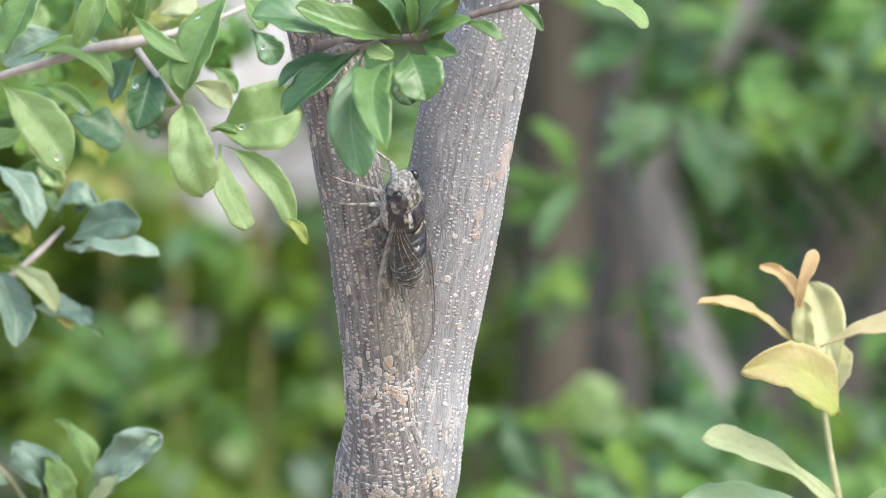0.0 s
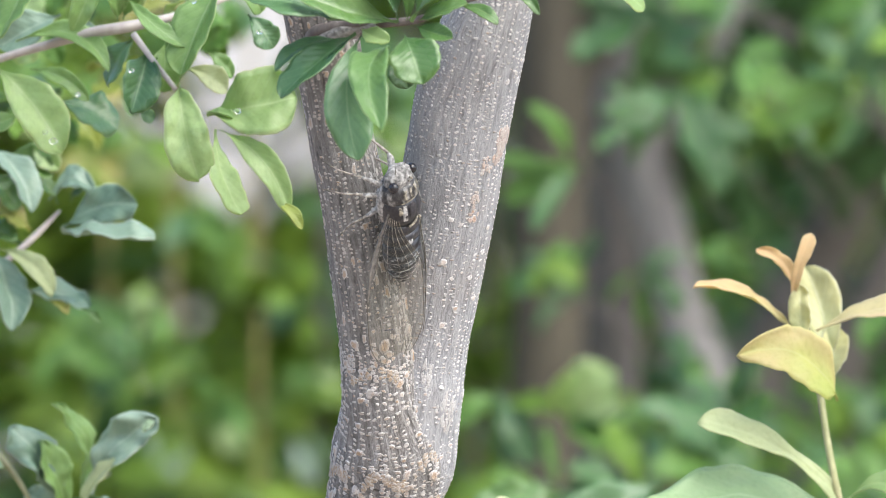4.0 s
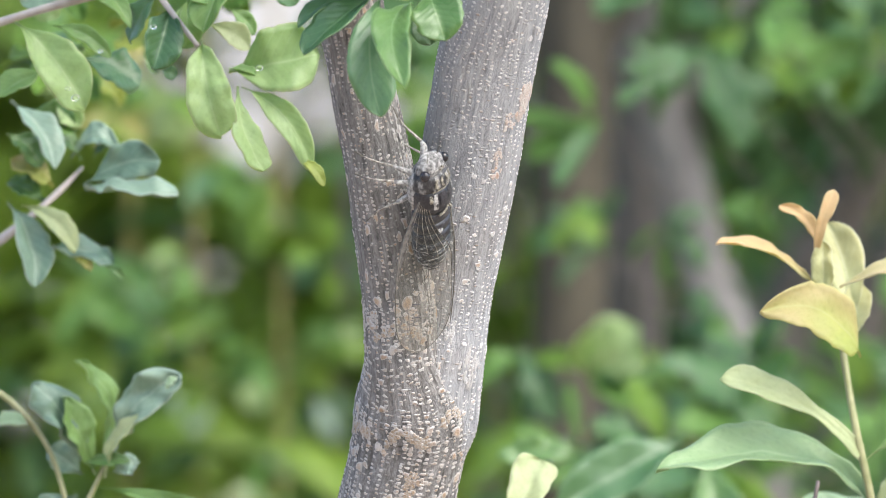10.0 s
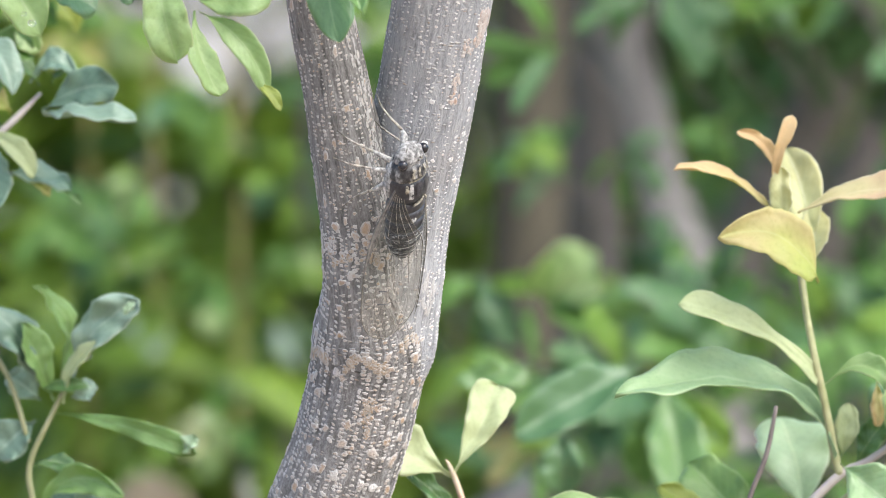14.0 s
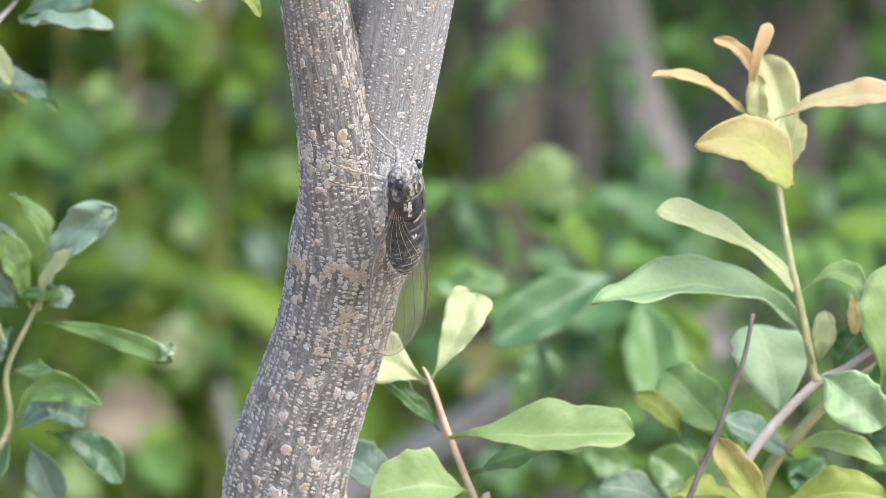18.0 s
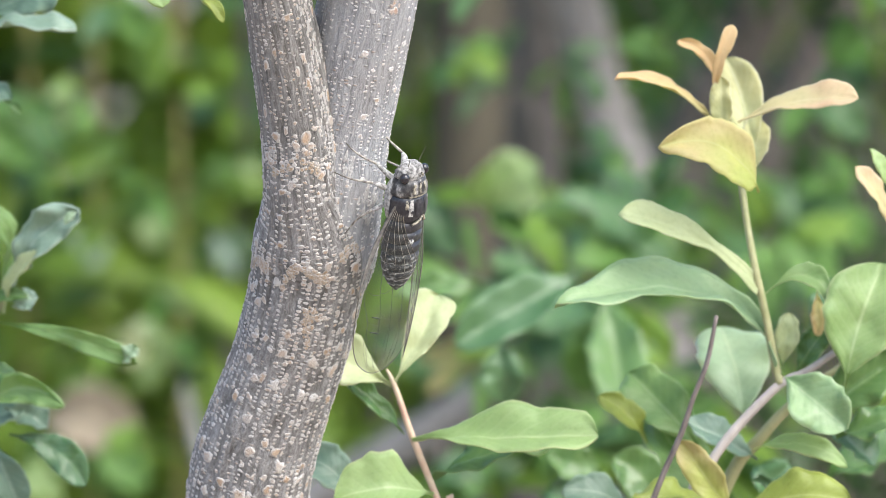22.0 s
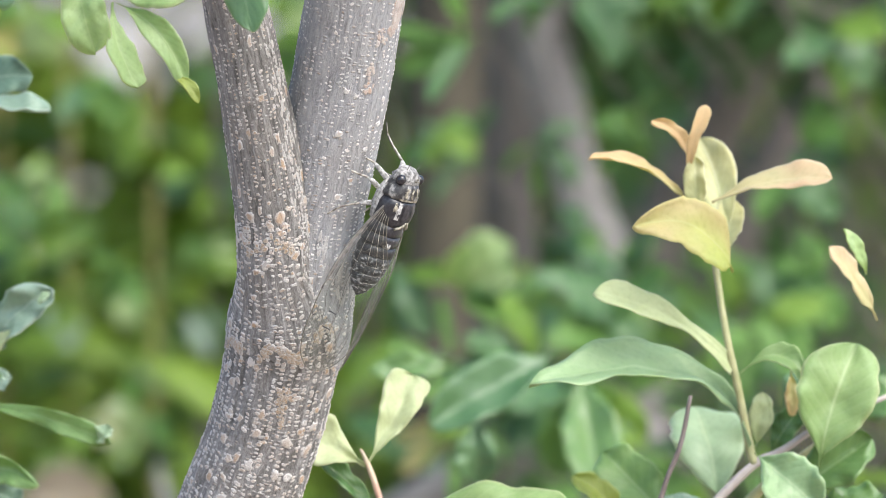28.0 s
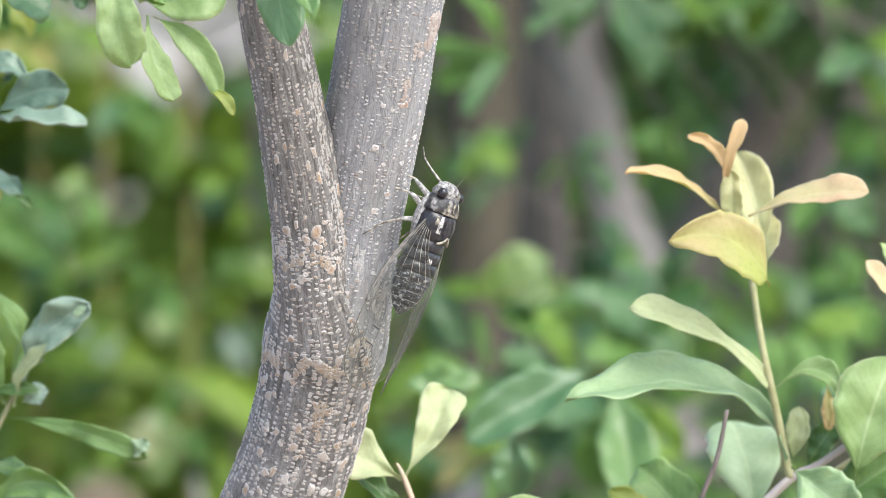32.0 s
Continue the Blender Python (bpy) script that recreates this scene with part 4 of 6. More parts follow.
LOW = [
    ((-0.0726, 0.08, 1.2445), (-0.0777, 0.072, 1.2656), 0.0058, SPRING, {"side": 0.24, "wide": 0.5, "roll": 40, "wave": 0.12, "crumple": 0.2}),
    ((-0.0705, 0.08, 1.2469), (-0.0568, 0.074, 1.2626), 0.0075, SHEEN, {"side": 0.1, "wide": 0.62, "roll": 10, "blunt": 0.5, "wave": 0.14, "crumple": 0.26, "fold": 0.5, "along": 26, "label": "blue-green leaf with a browned, nibbled tip"}),
    ((-0.0598, 0.07, 1.26), (-0.0575, 0.07, 1.2622), 0.0020, MIST, {"stalk": 0.0}),
    ((-0.0769, 0.08, 1.2451), (-0.0871, 0.074, 1.2606), 0.0073, BLUE, {"side": 0.05, "wide": 0.6, "wave": 0.12, "crumple": 0.24, "blunt": 0.5}),
    ((-0.0964, 0.08, 1.2512), (-0.0881, 0.076, 1.2525), 0.0032, MIST, {"side": 0.1}),
    ((-0.0725, 0.078, 1.2417), (-0.0638, 0.074, 1.2544), 0.0037, PALE, {"side": -0.1}),
    ((-0.0706, 0.08, 1.2428), (-0.0655, 0.08, 1.2451), 0.0046, SHEEN, {"side": -0.2}),
    ((-0.0746, 0.08, 1.2422), (-0.0807, 0.074, 1.258), 0.0064, SPRING, {"wide": 0.6, "wave": 0.1, "crumple": 0.2}),
    ((-0.0771, 0.084, 1.2421), (-0.084, 0.084, 1.2472), 0.0057, SHEEN, {"wide": 0.55}),
    ((-0.0768, 0.078, 1.2446), (-0.0671, 0.078, 1.2451), 0.0023, GREEN, {}),
    ((-0.0737, 0.08, 1.2396), (-0.0451, 0.072, 1.2319), 0.0038, SPRING, {"side": 0.04, "wide": 0.72, "roll": 35, "wave": 0.14, "label": "dark leaf with a curled pale rim"}),
    ((-0.0478, 0.072, 1.2318), (-0.0446, 0.07, 1.2347), 0.0032, MIST, {"stalk": 0.0, "blunt": 0.5}),
    ((-0.0781, 0.082, 1.2381), (-0.0862, 0.082, 1.2307), 0.0073, BLUE, {"wide": 0.5}),
    ((-0.078, 0.08, 1.2182), (-0.06, 0.074, 1.223), 0.0048, SPRING, {"side": 0.3, "wide": 0.55, "roll": 25, "wave": 0.12, "crumple": 0.2}),
    ((-0.0786, 0.08, 1.229), (-0.0687, 0.08, 1.2273), 0.0034, GREEN, {"side": 0.15}),
    ((-0.0725, 0.084, 1.222), (-0.0636, 0.084, 1.218), 0.0053, BLUE, {"side": 0.1}),
    ((-0.0772, 0.086, 1.2173), (-0.0686, 0.086, 1.223), 0.0069, BLUE, {}),
    ((-0.0714, 0.084, 1.2168), (-0.0558, 0.084, 1.2065), 0.0060, DARK, {"side": 0.12, "wide": 0.65}),
    ((-0.0782, 0.084, 1.2168), (-0.0851, 0.084, 1.2013), 0.0069, GREEN, {}),
    ((-0.075, 0.088, 1.2149), (-0.0692, 0.088, 1.2011), 0.0069, BLUE, {}),
]
leaves(low, LOW, BLUE)

# ---- shoots on the other side ----
right_shrub = thing("young_shrub", (0.0809, 0.06, -0.0525), "young shrub with fresh orange, yellow and green leaves", "shrub")
stem_part("stem", [(0.0804, 0.06, -0.0525, 0.0068), (0.0792, 0.058, 0.5212, 0.0051), (0.0701, 0.056, 0.9729, 0.0041), (0.0621, 0.054, 1.1535, 0.002), (0.0657, 0.053, 1.2042, 0.0011), (0.0699, 0.052, 1.213, 0.001), (0.0755, 0.052, 1.2204, 0.001), (0.0836, 0.052, 1.2284, 0.0009), (0.089, 0.052, 1.231, 0.0008), (0.098, 0.052, 1.2368, 0.0006), (0.1117, 0.054, 1.2424, 0.0005)], STEM_PINK, right_shrub)
stem_part("stem", [(0.065, 0.07, 1.1861, 0.0015), (0.0742, 0.066, 1.209, 0.0014), (0.0795, 0.064, 1.2162, 0.0012), (0.0879, 0.062, 1.2251, 0.001), (0.1054, 0.062, 1.2376, 0.0007)], STEM_GREEN, right_shrub)
shoot = stem_part("shoot", [(0.0836, 0.052, 1.2284, 0.001), (0.0825, 0.052, 1.2323, 0.0009), (0.0805, 0.051, 1.2425, 0.0008), (0.0784, 0.05, 1.2515, 0.0008), (0.0769, 0.052, 1.2604, 0.0007), (0.0759, 0.055, 1.2682, 0.0007), (0.0747, 0.057, 1.2772, 0.0006), (0.0714, 0.055, 1.2868, 0.0004)], STEM_GREEN, right_shrub, 10, "green shoot with orange tip leaves")
SHOOT = [
    ((0.0703, 0.05, 1.2805), (0.0503, 0.044, 1.2892), 0.0036, ORANGE, {"side": 0.13, "wide": 0.74, "fold": 0.5, "neck": 0.7, "wave": 0.05, "crumple": 0.08, "blunt": 0.5, "label": "young orange leaf"}),
    ((0.0701, 0.05, 1.285), (0.063, 0.046, 1.2969), 0.0027, YOUNG, {"side": 0.24, "wide": 0.8, "fold": 0.4, "neck": 0.6, "blunt": 0.36, "crumple": 0.04, "label": "young orange leaf"}),
    ((0.0701, 0.05, 1.2854), (0.0737, 0.046, 1.2998), 0.0027, YOUNG, {"side": -0.06, "wide": 0.82, "fold": 0.4, "neck": 0.8, "blunt": 0.36, "crumple": 0.04, "label": "young orange leaf"}),
    ((0.0781, 0.054, 1.2722), (0.0733, 0.068, 1.293), 0.0088, CREAMY, {"side": 0.05, "wide": 0.55, "wave": 0.04, "crumple": 0.12, "twist": -0.3, "fold": 0.5}),
    ((0.0723, 0.05, 1.2773), (0.0715, 0.048, 1.2897), 0.0045, CREAMY, {"side": 0.0, "wide": 0.55, "fold": 0.4, "twist": 0.4}),
    ((0.0747, 0.048, 1.2809), (0.0982, 0.04, 1.2855), 0.0060, BLUSH, {"side": 0.06, "wide": 0.66, "roll": -15, "fold": 0.3, "wave": 0.04, "crumple": 0.07, "twist": 0.2, "blunt": 0.42, "label": "pinkish tan leaf"}),
    ((0.0788, 0.042, 1.2669), (0.0587, 0.034, 1.276), 0.0098, YELLOW, {"side": 0.2, "wide": 0.3, "roll": -12, "wave": 0.04, "crumple": 0.08, "twist": 0.2, "along": 26, "neck": 0.55, "blunt": 1.0, "label": "yellow leaf with an orange flush"}),
    ((0.0776, 0.052, 1.2688), (0.0794, 0.06, 1.2809), 0.0058, CREAMY, {"wide": 0.5, "wave": 0.05, "twist": 0.2, "crumple": 0.14}),
    ((0.079, 0.05, 1.2475), (0.0512, 0.042, 1.2627), 0.0062, PALE, {"side": 0.06, "wide": 0.82, "roll": 0, "stalk": 0.0, "neck": 3.2, "foot": 0.42, "wave": 0.04, "twist": 0.3, "crumple": 0.08, "blunt": 0.75}),
    ((0.0806, 0.05, 1.2466), (0.0936, 0.046, 1.2442), 0.0047, FRESH, {"side": 0.36, "wide": 0.6, "blunt": 0.5}),
    ((0.0911, 0.056, 1.2468), (0.0913, 0.056, 1.2378), 0.0032, ORANGE, {"wide": 0.5}),
    ((0.0825, 0.048, 1.2321), (0.0383, 0.036, 1.2446), 0.0108, SAGE, {"side": 0.26, "skew": 0.6, "wide": 0.5, "neck": 0.8, "roll": 22, "along": 26, "blunt": 0.95, "wave": 0.05, "crumple": 0.1, "label": "long arching green leaf"}),
    ((0.0841, 0.056, 1.2315), (0.0854, 0.056, 1.2425), 0.0052, PALE, {"wide": 0.6}),
]
leaves(shoot, SHOOT, LIGHT)
LOWER = [
    ((0.0961, 0.046, 1.2281), (0.104, 0.05, 1.2524), 0.0156, FRESH, {"wide": 0.5, "roll": 8, "side": -0.04, "blunt": 0.6, "label": "broad light green leaf"}),
    ((0.0833, 0.046, 1.2308), (0.0961, 0.04, 1.22), 0.0103, SAGE, {"wide": 0.55, "roll": 15}),
    ((0.0869, 0.058, 1.2303), (0.0934, 0.058, 1.24), 0.0052, GREEN, {"wide": 0.5}),
    ((0.0774, 0.066, 1.2192), (0.0726, 0.078, 1.2387), 0.0152, MIST, {"wide": 0.55, "roll": 6, "blunt": 0.6, "label": "pale blue-green leaf"}),
    ((0.069, 0.07, 1.2134), (0.0544, 0.08, 1.2292), 0.0105, SPRING, {"wide": 0.6, "roll": -10}),
    ((0.0583, 0.072, 1.2149), (0.048, 0.07, 1.2253), 0.0052, OLIVE, {"wide": 0.6}),
    ((0.072, 0.068, 1.198), (0.0585, 0.08, 1.2215), 0.0115, SPRING, {"wide": 0.55}),
    ((0.0794, 0.062, 1.2127), (0.0646, 0.06, 1.2207), 0.0057, BLUE, {}),
    ((0.074, 0.044, 1.2019), (0.0629, 0.04, 1.2178), 0.0060, YELLOW, {"wide": 0.55, "label": "yellowing leaf"}),
    ((0.0781, 0.048, 1.2157), (0.0964, 0.044, 1.2125), 0.0040, LIGHT, {"side": 0.08}),
    ((0.0741, 0.046, 1.2007), (0.0973, 0.04, 1.2055), 0.0083, OLIVE, {"side": 0.1, "wide": 0.55}),
    ((0.071, 0.05, 1.201), (0.0537, 0.046, 1.2052), 0.0072, OLIVE, {"side": 0.1}),
    ((0.0548, 0.07, 1.202), (0.0405, 0.066, 1.2062), 0.0064, BLUE, {"side": 0.1}),
    ((0.0897, 0.064, 1.2205), (0.0988, 0.064, 1.225), 0.0057, GREEN, {}),
    ((0.0917, 0.06, 1.2218), (0.1076, 0.06, 1.2331), 0.0090, GREEN, {"wide": 0.5}),
    ((0.0955, 0.066, 1.217), (0.1102, 0.066, 1.2215), 0.0068, GREEN, {}),
    ((0.0935, 0.07, 1.2202), (0.1037, 0.07, 1.2111), 0.0080, DARK, {}),
    ((0.063, 0.076, 1.2107), (0.0653, 0.076, 1.1993), 0.0068, GREEN, {}),
    ((0.0801, 0.076, 1.2085), (0.0904, 0.076, 1.1982), 0.0080, DARK, {}),
    ((0.0555, 0.28, 1.2404), (0.0605, 0.255, 1.21), 0.0134, GREEN, {"wide": 0.5, "roll": 5, "crumple": 0.08, "bow": -0.04}),
    ((0.0496, 0.23, 1.245), (0.0207, 0.22, 1.2291), 0.0105, DARK, {"wide": 0.5}),
    ((0.032, 0.26, 1.2296), (0.0326, 0.26, 1.2143), 0.0102, DARK, {"wide": 0.5}),
    ((0.028, 0.24, 1.242), (0.0078, 0.24, 1.2403), 0.0055, GREEN, {}),
    ((0.0644, 0.11, 1.1995), (0.0527, 0.11, 1.2111), 0.0093, GREEN, {}),
    ((0.09, 0.11, 1.1995), (0.0819, 0.11, 1.2088), 0.0082, DARK, {}),
    ((0.0964, 0.12, 1.2059), (0.114, 0.12, 1.2106), 0.0106, GREEN, {}),
    ((0.1077, 0.13, 1.2195), (0.1171, 0.13, 1.2053), 0.0106, DARK, {}),
    ((0.0526, 0.18, 1.2024), (0.0404, 0.18, 1.2073), 0.0073, GREEN, {}),
    ((0.038, 0.18, 1.1988), (0.0513, 0.18, 1.1951), 0.0085, DARK, {}),
    ((0.0671, 0.12, 1.2129), (0.0612, 0.12, 1.2223), 0.0070, GREEN, {}),
    ((0.0946, 0.15, 1.2352), (0.1042, 0.15, 1.2448), 0.0072, DARK, {}),
    ((0.1114, 0.15, 1.2328), (0.1209, 0.15, 1.24), 0.0084, GREEN, {}),
    ((0.1077, 0.046, 1.2572), (0.0978, 0.04, 1.2719), 0.0045, BLUSH, {"wide": 0.6, "label": "pinkish young leaf"}),
    ((0.1055, 0.046, 1.2662), (0.1009, 0.044, 1.2754), 0.0027, LIGHT, {"wide": 0.5}),
]
leaves(right_shrub, LOWER, GREEN)
stem_part("dead_twig", [(0.056, 0.038, 1.2014, 0.0007), (0.0592, 0.038, 1.21, 0.0006), (0.0632, 0.037, 1.2193, 0.0006), (0.0656, 0.036, 1.2266, 0.0005), (0.0682, 0.036, 1.2332, 0.0005), (0.0701, 0.036, 1.2426, 0.0004)], STEM_BROWN, right_shrub, 8, "bare dark brown twig")
small = thing("low_shoot", (0.0322, 0.045, -0.0395), "slim red-stemmed shoot with pale leaves below the fork", "shrub")
red = stem_part("stem", [(0.0322, 0.045, -0.0395, 0.0022), (0.03, 0.046, 0.6304, 0.002), (0.0244, 0.046, 1.0223, 0.0015), (0.0188, 0.046, 1.1903, 0.0009), (0.0163, 0.046, 1.2026, 0.0007), (0.0134, 0.046, 1.2102, 0.0007), (0.0101, 0.045, 1.2185, 0.0007), (0.0072, 0.045, 1.227, 0.0006), (0.0058, 0.045, 1.2304, 0.0004), (0.005, 0.045, 1.2317, 0.0002)], STEM_RED, small)
RED = [
    ((0.0067, 0.045, 1.2288), (0.0156, 0.054, 1.2461), 0.0082, PALE, {"wide": 0.8, "roll": 8, "blunt": 0.38, "side": 0.03, "neck": 1.0, "twist": 0.1, "label": "pale yellow-green upright leaf"}),
    ((0.006, 0.046, 1.2283), (-0.0136, 0.044, 1.2331), 0.0083, PALE, {"wide": 0.5, "side": 0.06}),
    ((0.0087, 0.048, 1.2186), (-0.0025, 0.048, 1.2294), 0.0038, GREEN, {"wide": 0.6}),
    ((0.0101, 0.044, 1.2181), (0.0468, 0.036, 1.2188), 0.01, FRESH, {"wide": 0.55, "side": -0.03, "roll": -8, "blunt": 0.42, "twist": 0.1, "fold": 0.55, "label": "long light green leaf"}),
    ((0.014, 0.054, 1.2093), (0.0402, 0.052, 1.2177), 0.0081, GREEN, {"wide": 0.55, "side": -0.06}),
    ((0.0145, 0.042, 1.2073), (-0.0053, 0.036, 1.2063), 0.0118, FRESH, {"wide": 0.55, "side": 0.04, "blunt": 0.6, "wave": 0.03, "crumple": 0.06}),
    ((0, 0.056, 1.2044), (-0.0126, 0.056, 1.2149), 0.0079, BLUE, {"wide": 0.5}),
    ((0.0155, 0.05, 1.2012), (0.0054, 0.05, 1.1945), 0.0079, GREEN, {}),
    ((0.0178, 0.052, 1.1977), (0.0312, 0.052, 1.2022), 0.0079, DARK, {}),
]
leaves(red, RED, LIGHT)

# ---- shrubbery behind ----
def far_stem(name, rows, material, label, category="tree"):
    ob = thing(name, rows[0][:3], label, category)
    v, f = tube(rows, 14, 6, 0.08, rows[0][0] * 50)
    piece("trunk", mesh_of("trunk", v, f, material), ob)
    if category == "tree":
        x, y, z, r = rows[-3]
        for side in (-1, 1):
            v, f = tube([(x, y, z, r * 0.6), (x + side * 0.05, y + 0.06, z + 0.1, r * 0.45), (x + side * 0.12, y + 0.1, z + 0.3, r * 0.2)], 10, 5, 0.06)
            piece("branch", mesh_of("branch", v, f, material), ob)
    return ob


# sunlight reaches this trunk; its shade comes from the dark bark colour
far_stem("dark_trunk", [(0.0306, 0.9, 0.0208, 0.0156), (0.0349, 0.9, 0.9421, 0.0139), (0.0315, 0.9, 1.2028, 0.0105), (0.0335, 0.9, 1.2724, 0.0115), (0.0345, 0.9, 1.3332, 0.0118), (0.0364, 0.9, 1.394, 0.0101), (0.0393, 0.9, 1.5853, 0.0052)], TRUNK_SHADED, "brown trunk behind the tree, coloured dark as if in shade")
far_stem("grey_trunk", [(0.0965, 0.95, -0.0059, 0.0175), (0.0935, 0.95, 1.1121, 0.0125), (0.0905, 0.95, 1.2253, 0.0105), (0.0775, 0.95, 1.2689, 0.0085), (0.0645, 0.95, 1.3197, 0.0088), (0.0565, 0.95, 1.3605, 0.0085), (0.049, 0.95, 1.538, 0.0056)], TRUNK_GREY, "pale grey leaning trunk behind the tree")
far_stem("grey_trunk", [(0.0515, 0.99, -0.0059, 0.0135), (0.0525, 0.99, 1.1121, 0.0115), (0.0535, 0.99, 1.2363, 0.0105), (0.0545, 0.99, 1.2789, 0.0103), (0.0565, 0.99, 1.3197, 0.0088), (0.0585, 0.99, 1.3605, 0.0058), (0.0605, 0.99, 1.438, 0.0036)], TRUNK_BROWN, "grey-brown upright trunk in the shade")
far_stem("leaning_trunk", [(0.0227, 1.2, 0.1151, 0.0176), (0.0734, 1.2, 1.0342, 0.0117), (0.1066, 1.2, 1.2354, 0.0102), (0.1272, 1.2, 1.2824, 0.0102), (0.1468, 1.2, 1.3196, 0.0098), (0.181, 1.2, 1.3782, 0.0086), (0.2182, 1.2, 1.5231, 0.0049)], TRUNK_BROWN, "leaning grey-brown trunk among leaves")
far_stem("leaning_trunk", [(0.0727, 1.26, 0.1151, 0.0146), (0.1034, 1.26, 1.0342, 0.0117), (0.1366, 1.26, 1.2354, 0.0092), (0.1542, 1.26, 1.2754, 0.0092), (0.1728, 1.26, 1.3126, 0.0088), (0.206, 1.26, 1.3712, 0.0076), (0.2452, 1.26, 1.5231, 0.0049)], TRUNK_BROWN, "leaning brown trunk close beside its twin")
low_branch = far_stem("low_branch", [(-0.2429, 0.76, -0.0028, 0.0098), (-0.1529, 0.76, 0.8484, 0.0082), (-0.0874, 0.76, 1.0939, 0.0072), (-0.0365, 0.75, 1.1453, 0.0068), (-0.0041, 0.745, 1.1685, 0.0065), (0.0188, 0.74, 1.1825, 0.0062), (0.0414, 0.74, 1.1968, 0.0055), (0.0642, 0.74, 1.2077, 0.0042), (0.087, 0.74, 1.2158, 0.0023)], TRUNK_GREY, "pale grey-brown branch leaning low behind the shoots", "branch")
for rows in ([(-0.0365, 0.75, 1.1453, 0.0033), (-0.0467, 0.77, 1.1752, 0.0023), (-0.0523, 0.8, 1.1936, 0.0013)], [(0.0642, 0.74, 1.2077, 0.0029), (0.0779, 0.76, 1.202, 0.002), (0.1017, 0.78, 1.1978, 0.001)]):
    piece("side_twig", mesh_of("side_twig", *tube(rows, 10, 5, 0.06), TRUNK_GREY), low_branch)
far_stem("bent_branch", [(0.3102, 1.15, 0.1371, 0.0115), (0.2526, 1.15, 1.2119, 0.0077), (0.1854, 1.15, 1.3539, 0.0048), (0.1374, 1.15, 1.3615, 0.0042), (0.0933, 1.15, 1.3542, 0.0041), (0.0568, 1.15, 1.3654, 0.0032), (0.0223, 1.15, 1.375, 0.0019)], TRUNK_SHADED, "dark branch that bends across the shade", "branch")
tagged(far_stem("cane", [(-0.0822, 1, 0.1124, 0.0016), (-0.0844, 1, 1.1988, 0.0011), (-0.0858, 1, 1.3074, 0.0009), (-0.0822, 1, 1.4885, 0.0007)], CANE, "slim tan cane among the leaves", "cane"), group="canes in the hedge")
tagged(far_stem("cane", [(-0.0569, 1, 0.1124, 0.0016), (-0.0578, 1, 1.1988, 0.0011), (-0.0596, 1, 1.3074, 0.0009), (-0.0623, 1, 1.4885, 0.0007)], CANE, "slim tan cane among the leaves", "cane"), group="canes in the hedge")
tagged(far_stem("cane", [(-0.1097, 1.05, 0.0886, 0.0017), (-0.1086, 1.05, 1.1968, 0.0011), (-0.1079, 1.05, 1.3076, 0.0009), (-0.1069, 1.05, 1.4923, 0.0007)], CANE, "slim tan cane among the leaves", "cane"), group="canes in the hedge")


def far_shrub(name, foot, clouds, label, top=1.7, thick=1.0):
    ob = thing(name, foot, label, "shrub")
    x, y, z = foot
    rnd = random.Random(int(abs(x) * 1000) + 5)
    for k in range(5):
        dx = rnd.uniform(-0.15, 0.15)
        v, f = tube([(x, y, 0, 0.005), (x + dx * 0.4, y + 0.02, top * 0.3, 0.0035 * thick), (x + dx, y, top * 0.65, 0.0025 * thick), (x + dx * 1.4, y - 0.02, top, 0.001)], 8, 6, 0.05)
        piece("stem", mesh_of("stem", v, f, STEM_BROWN), ob)
    for low_corner, high_corner, count, size, material, seed in clouds:
        piece("foliage", cloud(low_corner, high_corner, count, size, material, seed), ob, None, "", "stuff")


# the darker leaf clouds carry shade in their colour
far_shrub("hedge_shrub", (-0.12, 1.15, 0), [((-0.3, 0.85, 0.95), (0.03, 1.35, 1.27), 900, (0.028, 0.05), HEDGE, 1), ((-0.3, 0.85, 1.30), (-0.10, 1.3, 1.5), 260, (0.028, 0.05), HEDGE, 2), ((-0.25, 0.8, 1.0), (-0.02, 1.1, 1.33), 90, (0.025, 0.04), HEDGE_SHADE, 3), ((-0.28, 0.9, 0.15), (0.02, 1.35, 0.95), 700, (0.028, 0.05), HEDGE, 61)], "bushy green shrub with small leaves behind the tree")
far_shrub("shade_shrub", (0.2, 1.5, 0), [((0.0, 1.25, 0.9), (0.4, 1.8, 1.6), 900, (0.03, 0.06), HEDGE_SHADE, 4), ((0.0, 1.3, 0.9), (0.4, 1.8, 1.6), 160, (0.03, 0.06), HEDGE, 5), ((0.03, 0.85, 1.33), (0.3, 1.2, 1.5), 330, (0.03, 0.05), HEDGE_SHADE, 14), ((0.02, 1.3, 0.15), (0.38, 1.75, 0.9), 600, (0.03, 0.06), HEDGE_SHADE, 62)], "dark green shrub behind the trunks, shade put into most leaf colours")
far_shrub("low_shrub", (0.1, 0.6, 0), [((0.01, 0.45, 1.02), (0.3, 0.8, 1.215), 220, (0.03, 0.045), HEDGE_SHADE, 6), ((0.01, 0.45, 1.02), (0.3, 0.8, 1.2), 60, (0.03, 0.045), HEDGE, 7), ((0.03, 0.5, 0.3), (0.27, 0.78, 1.0), 260, (0.03, 0.045), HEDGE_SHADE, 63)], "low shrub, most leaves coloured dark green as if in shade", 1.19, 0.5)
